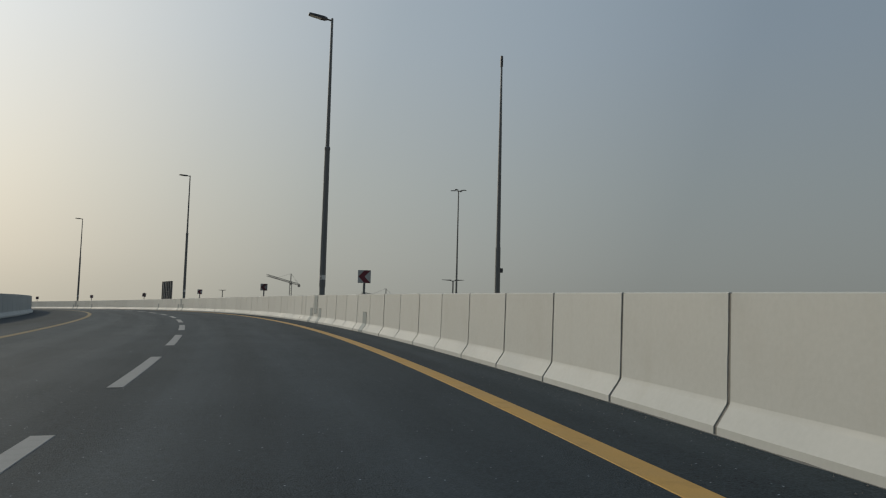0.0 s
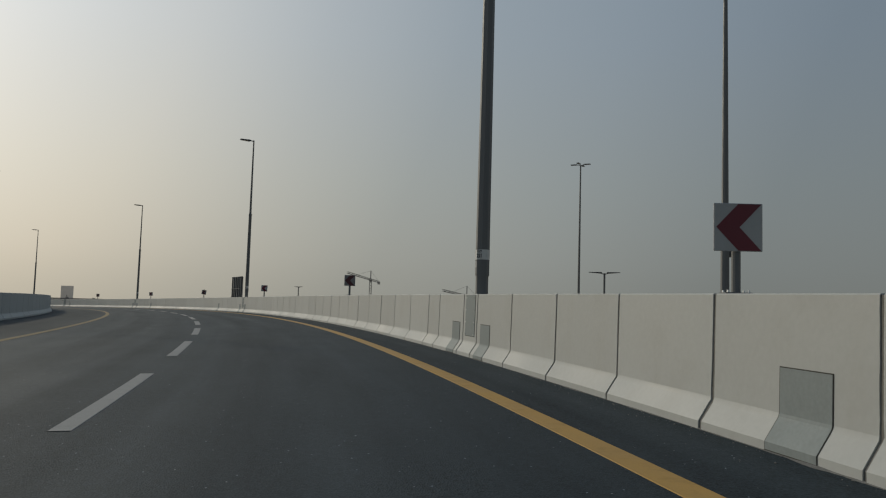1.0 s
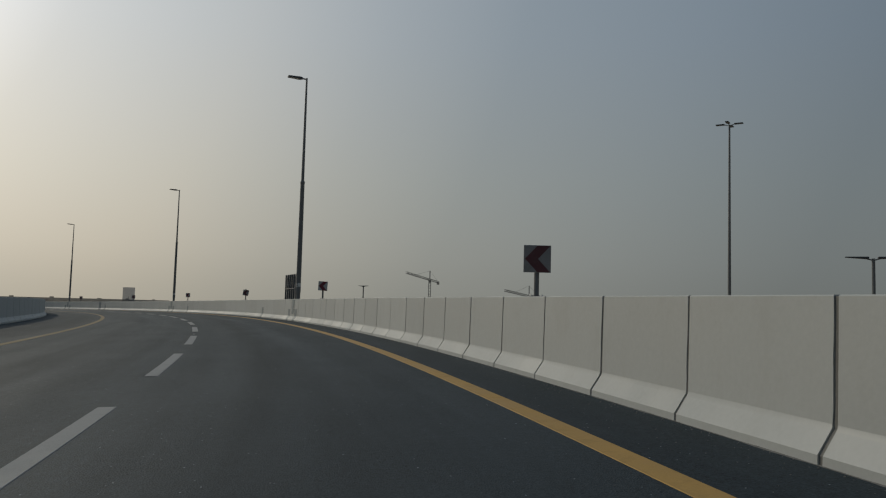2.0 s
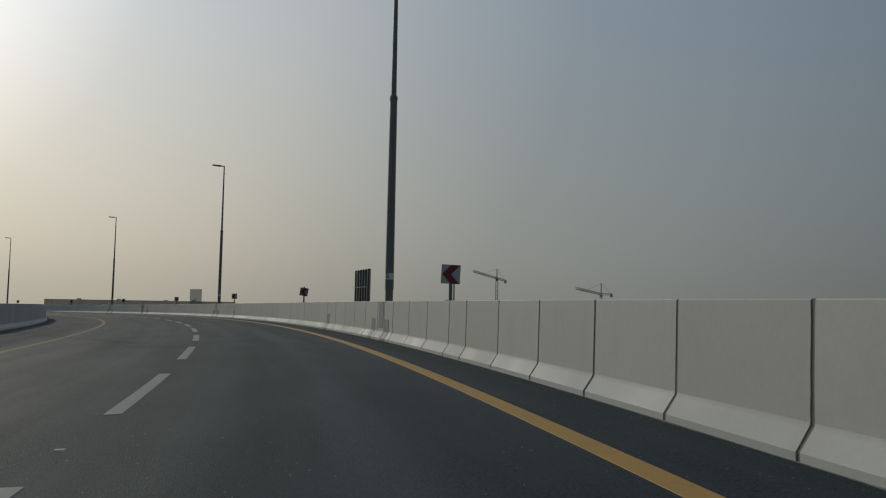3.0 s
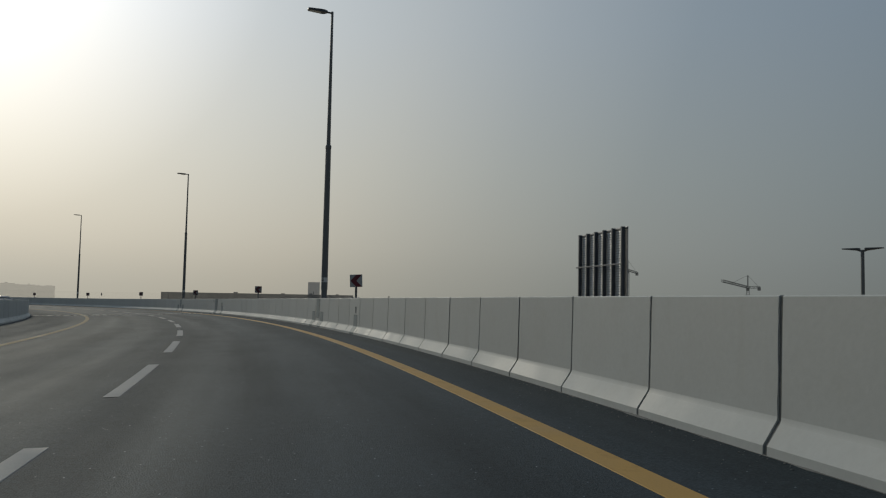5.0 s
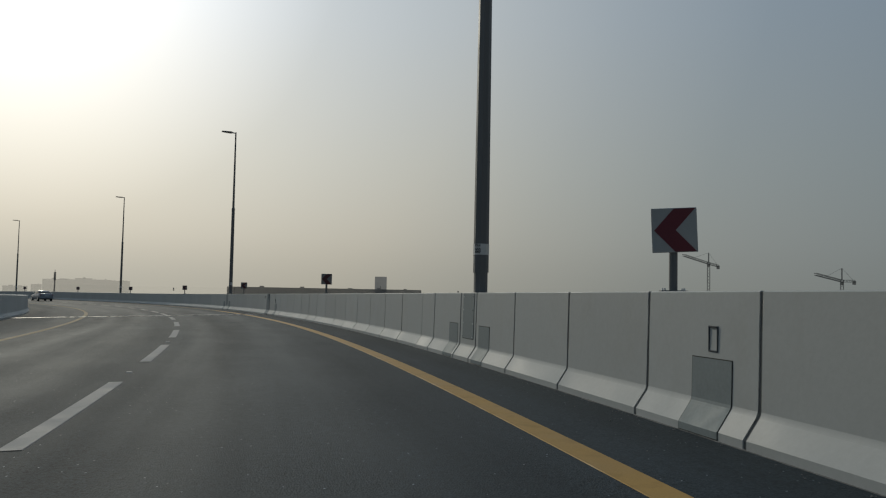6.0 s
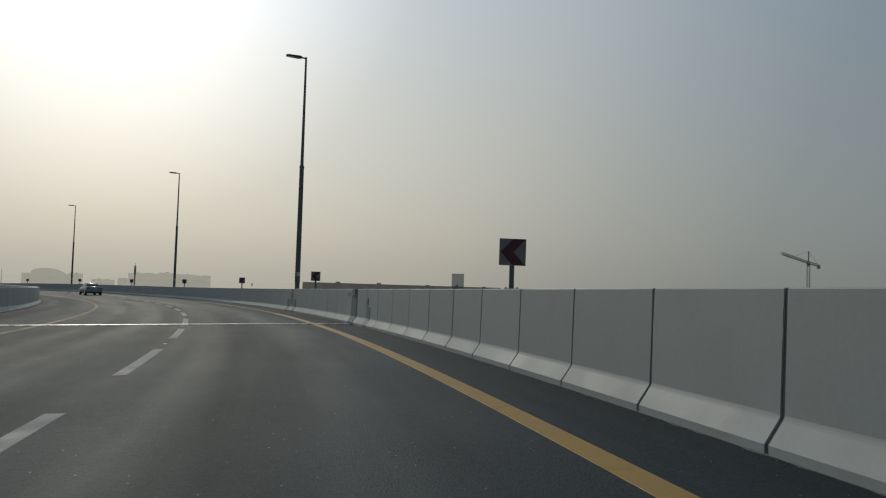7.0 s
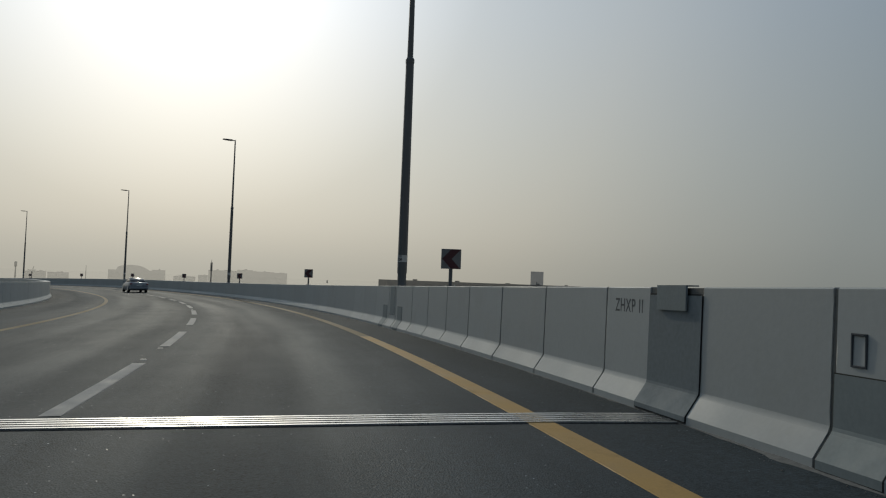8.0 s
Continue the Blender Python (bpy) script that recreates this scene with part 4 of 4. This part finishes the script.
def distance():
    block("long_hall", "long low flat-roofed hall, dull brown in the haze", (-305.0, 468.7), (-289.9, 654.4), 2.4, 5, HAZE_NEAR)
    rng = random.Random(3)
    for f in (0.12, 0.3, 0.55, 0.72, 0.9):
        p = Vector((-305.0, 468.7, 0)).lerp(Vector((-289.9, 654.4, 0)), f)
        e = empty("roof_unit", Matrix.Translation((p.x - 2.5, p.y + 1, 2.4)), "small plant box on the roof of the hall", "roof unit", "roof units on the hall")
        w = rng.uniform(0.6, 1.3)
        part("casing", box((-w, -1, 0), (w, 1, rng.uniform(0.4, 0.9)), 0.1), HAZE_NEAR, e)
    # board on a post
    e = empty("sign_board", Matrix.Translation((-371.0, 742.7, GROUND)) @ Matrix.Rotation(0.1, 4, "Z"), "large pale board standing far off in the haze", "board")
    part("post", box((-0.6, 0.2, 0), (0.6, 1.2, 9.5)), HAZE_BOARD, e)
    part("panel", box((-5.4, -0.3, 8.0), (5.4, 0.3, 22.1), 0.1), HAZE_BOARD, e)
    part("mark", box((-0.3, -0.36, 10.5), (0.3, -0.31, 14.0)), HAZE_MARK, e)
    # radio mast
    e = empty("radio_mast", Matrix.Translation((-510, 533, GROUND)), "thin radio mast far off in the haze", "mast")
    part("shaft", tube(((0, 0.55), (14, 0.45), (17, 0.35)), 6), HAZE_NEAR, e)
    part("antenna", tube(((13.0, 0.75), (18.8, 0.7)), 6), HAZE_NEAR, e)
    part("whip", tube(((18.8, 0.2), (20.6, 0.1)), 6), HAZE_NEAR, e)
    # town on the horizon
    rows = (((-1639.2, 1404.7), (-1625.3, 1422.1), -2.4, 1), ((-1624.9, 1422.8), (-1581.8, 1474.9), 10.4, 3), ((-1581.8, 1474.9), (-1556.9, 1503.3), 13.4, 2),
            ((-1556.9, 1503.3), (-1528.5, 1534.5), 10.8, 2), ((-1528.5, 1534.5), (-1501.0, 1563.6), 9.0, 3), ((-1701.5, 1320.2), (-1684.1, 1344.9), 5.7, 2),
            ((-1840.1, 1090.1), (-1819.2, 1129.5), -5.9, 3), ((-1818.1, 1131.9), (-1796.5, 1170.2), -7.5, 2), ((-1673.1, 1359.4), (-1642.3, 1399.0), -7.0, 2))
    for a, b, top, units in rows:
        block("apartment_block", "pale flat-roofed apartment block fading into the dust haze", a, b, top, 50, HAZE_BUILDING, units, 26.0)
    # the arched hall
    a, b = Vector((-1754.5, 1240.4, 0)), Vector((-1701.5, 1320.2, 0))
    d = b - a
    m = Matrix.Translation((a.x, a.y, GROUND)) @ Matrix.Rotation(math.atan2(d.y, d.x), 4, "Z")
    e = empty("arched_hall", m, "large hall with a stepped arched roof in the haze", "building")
    # carried below the ground too, so its base does not show from the camera
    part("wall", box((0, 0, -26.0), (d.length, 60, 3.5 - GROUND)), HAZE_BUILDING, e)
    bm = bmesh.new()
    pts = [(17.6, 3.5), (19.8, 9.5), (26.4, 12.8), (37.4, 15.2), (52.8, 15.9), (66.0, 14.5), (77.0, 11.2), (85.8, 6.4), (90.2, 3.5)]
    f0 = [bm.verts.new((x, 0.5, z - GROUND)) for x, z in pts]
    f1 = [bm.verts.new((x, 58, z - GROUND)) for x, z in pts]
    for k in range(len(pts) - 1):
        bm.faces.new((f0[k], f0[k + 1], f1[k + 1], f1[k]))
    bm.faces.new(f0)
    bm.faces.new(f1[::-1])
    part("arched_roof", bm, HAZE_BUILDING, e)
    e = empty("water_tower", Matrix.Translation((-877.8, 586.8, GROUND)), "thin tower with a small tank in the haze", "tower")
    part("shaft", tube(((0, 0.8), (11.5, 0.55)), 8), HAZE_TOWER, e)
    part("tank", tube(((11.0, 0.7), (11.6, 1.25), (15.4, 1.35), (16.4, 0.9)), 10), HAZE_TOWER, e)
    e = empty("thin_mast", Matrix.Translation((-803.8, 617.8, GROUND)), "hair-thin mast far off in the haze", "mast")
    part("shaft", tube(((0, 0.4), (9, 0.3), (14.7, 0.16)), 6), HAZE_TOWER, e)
    # unidentified dark shape, made up here as a tilted disc and arm on a post
    e = empty("dish_antenna", Matrix.Translation((-826.9, 576.6, GROUND)) @ Matrix.Rotation(0.9, 4, "Z"), "small dark tilted shape with a raised arm, far off, kind unknown", "antenna")
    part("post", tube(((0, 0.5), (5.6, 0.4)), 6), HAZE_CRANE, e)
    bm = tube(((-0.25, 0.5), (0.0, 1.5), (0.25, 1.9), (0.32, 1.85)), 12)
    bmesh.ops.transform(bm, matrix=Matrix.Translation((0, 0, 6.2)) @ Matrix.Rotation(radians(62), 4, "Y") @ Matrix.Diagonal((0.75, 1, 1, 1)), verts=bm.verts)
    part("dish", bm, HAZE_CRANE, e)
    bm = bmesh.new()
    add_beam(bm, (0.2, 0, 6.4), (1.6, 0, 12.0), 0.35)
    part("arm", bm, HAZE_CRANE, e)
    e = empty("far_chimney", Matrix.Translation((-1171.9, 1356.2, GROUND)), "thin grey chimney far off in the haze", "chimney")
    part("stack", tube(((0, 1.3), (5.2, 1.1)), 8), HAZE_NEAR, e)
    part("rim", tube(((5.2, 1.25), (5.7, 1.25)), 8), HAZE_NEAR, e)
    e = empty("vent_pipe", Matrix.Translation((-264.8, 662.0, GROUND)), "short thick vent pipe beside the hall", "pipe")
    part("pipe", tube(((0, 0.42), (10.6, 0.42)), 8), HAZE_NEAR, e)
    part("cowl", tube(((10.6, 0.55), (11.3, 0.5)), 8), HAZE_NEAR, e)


# ---- the car ahead ----
def car(s, lat, size):
    e = empty("saloon_car", at(s, lat, 0.0) @ Matrix.Scale(size, 4), "large pearl white saloon car driving on the asphalt", "car")
    # lower body: sections along y of half width and heights
    secs = ((-2.42, 0.70, 0.42, 0.86), (-2.36, 0.82, 0.34, 0.98), (-2.15, 0.89, 0.27, 1.05), (-1.5, 0.92, 0.22, 1.04), (-0.6, 0.925, 0.2, 1.0), (0.6, 0.925, 0.2, 0.97),
            (1.4, 0.915, 0.22, 0.9), (2.0, 0.87, 0.26, 0.8), (2.3, 0.74, 0.34, 0.68), (2.38, 0.6, 0.42, 0.58))
    bm = bmesh.new()
    loops = []
    for y, w, z0, z1 in secs:
        zm = (z0 + z1) / 2
        pr = ((-w * 0.86, z0), (-w * 0.97, z0 + 0.1), (-w, zm), (-w * 0.97, z1 - 0.1), (-w * 0.84, z1), (w * 0.84, z1), (w * 0.97, z1 - 0.1), (w, zm), (w * 0.97, z0 + 0.1), (w * 0.86, z0))
        loops.append([bm.verts.new((x, y, z)) for x, z in pr])
    for a, b in zip(loops, loops[1:]):
        for k in range(10):
            bm.faces.new((a[k], a[(k + 1) % 10], b[(k + 1) % 10], b[k]))
    bm.faces.new(loops[0])
    bm.faces.new(loops[-1][::-1])
    body = part("body", bm, CAR_PAINT, e)
    for p in body.data.polygons:
        p.use_smooth = True
    # cabin: glass with a painted roof
    cs = ((-1.95, 0.74, 1.0, 1.03), (-1.2, 0.66, 1.0, 1.36), (-0.5, 0.63, 0.98, 1.43), (0.2, 0.63, 0.96, 1.42), (1.15, 0.74, 0.92, 0.96))
    for nm, mat, zlo, zhi, grow in (("glasshouse", CAR_GLASS, 0.0, 0.97, 1.0), ("roof", CAR_PAINT, 0.9, 1.0, 1.006)):
        bm = bmesh.new()
        loops = []
        for y, w, z0, z1 in (cs if nm == "glasshouse" else cs[1:4]):
            a0 = z0 + (z1 - z0) * zlo - (0.08 if nm == "glasshouse" else 0)
            a1 = z0 + (z1 - z0) * zhi
            wl = w + (0.16 * (1 - zlo)) * (1 if z1 - z0 > 0.1 else 0)
            loops.append([bm.verts.new((x * grow, y, z)) for x, z in ((-wl, a0), (-w * 0.97, a1 - 0.04), (-w * 0.84, a1), (w * 0.84, a1), (w * 0.97, a1 - 0.04), (wl, a0))])
        for a, b in zip(loops, loops[1:]):
            for k in range(6):
                bm.faces.new((a[k], a[(k + 1) % 6], b[(k + 1) % 6], b[k]))
        bm.faces.new(loops[0])
        bm.faces.new(loops[-1][::-1])
        p = part(nm, bm, mat, e)
        for q in p.data.polygons:
            q.use_smooth = True
    for x in (-1, 1):
        part("tail_lamp", box((min(x * 0.5, x * 0.86), -2.405, 0.80), (max(x * 0.5, x * 0.86), -2.20, 0.92), 0.03), CAR_LIGHT, e, "red tail lamp")
        part("door_mirror", box((min(x * 0.9, x * 1.06), 0.55, 0.96), (max(x * 0.9, x * 1.06), 0.68, 1.08), 0.03), CAR_PAINT, e)
    part("bumper", box((-0.84, -2.47, 0.36), (0.84, -2.3, 0.58), 0.05), CAR_PAINT, e)
    part("diffuser", box((-0.7, -2.45, 0.24), (0.7, -2.2, 0.37), 0.03), RUBBER, e, "black lower valance")
    part("plate_panel", box((-0.26, -2.435, 0.66), (0.26, -2.40, 0.78), 0.01), LABEL, e, "blank pale plate")
    part("chrome_strip", box((-0.46, -2.43, 0.83), (0.46, -2.39, 0.86), 0.008), CHROME, e)
    for x in (-0.8, 0.8):
        for y in (-1.45, 1.4):
            m = Matrix.Translation((x, y, 0.33)) @ Matrix.Rotation(radians(90), 4, "Y")
            bm = tube(((-0.11, 0.27), (-0.1, 0.33), (0.1, 0.33), (0.11, 0.27)), 20)
            bmesh.ops.transform(bm, matrix=m, verts=bm.verts)
            wheel = part("tyre", bm, RUBBER, e)
            bm = tube(((-0.118, 0.2), (0.118, 0.2)), 14)
            bmesh.ops.transform(bm, matrix=m, verts=bm.verts)
            part("rim", bm, STEEL, wheel)


build_ground()
build_road()
build_markings()
build_barriers()
expansion_joint()
for k, s in enumerate(POLE_S):
    lamp_post(s, ("221", "222", "223", "224", "", "", "")[k], 0.0 if s < 100 else 0.11)
    if s < 270:
        access_plate(s)
LEANS = {0: (0.0, -14), 2: (2.5, -18), 3: (8.0, -16), 4: (-2.5, -20), 5: (0.5, -12)}
for k, s in enumerate(SIGN_S):
    chevron_sign(s, *LEANS.get(k, (0.0, -14.0)), k in (0, 2, 4))
for s in BENT_PLATES:
    bent_plate(s, 0.69 if s == 134.32 else 0.65)
for s in LOOPS:
    if s < 150:
        lifting_loop(s + 0.03, 0.79, 0.19, 0.007, CONCRETE, "small rectangular loop painted over like the barrier face")
    else:
        lifting_loop(s, 0.71, 0.225, 0.018, LOOP_STEEL, "small dark rectangular steel loop fixed to the barrier face")
roadside_grit()
side_lamp_post(83.5, -4.47, 22.0)
side_lamp_post(121.9, -2.5, 31.2)
expansion_cover()
wall_text()
plain_mast(3.6, 90.9, 20.0, 0.15, 0.06)
four_head_mast(4.9, 147.8, 19.6)
twin_lamp(2.0, 111.6, 5.35, 1.05, -0.25)
twin_lamp(-31.4, 166.6, 5.05, 0.75, -0.55)
billboard()
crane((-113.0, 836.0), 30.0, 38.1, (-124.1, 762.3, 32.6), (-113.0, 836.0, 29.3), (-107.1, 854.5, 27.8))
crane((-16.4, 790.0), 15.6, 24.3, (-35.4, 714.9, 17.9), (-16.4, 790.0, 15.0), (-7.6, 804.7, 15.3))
distance()
car(293.0, -1.35, 1.08)
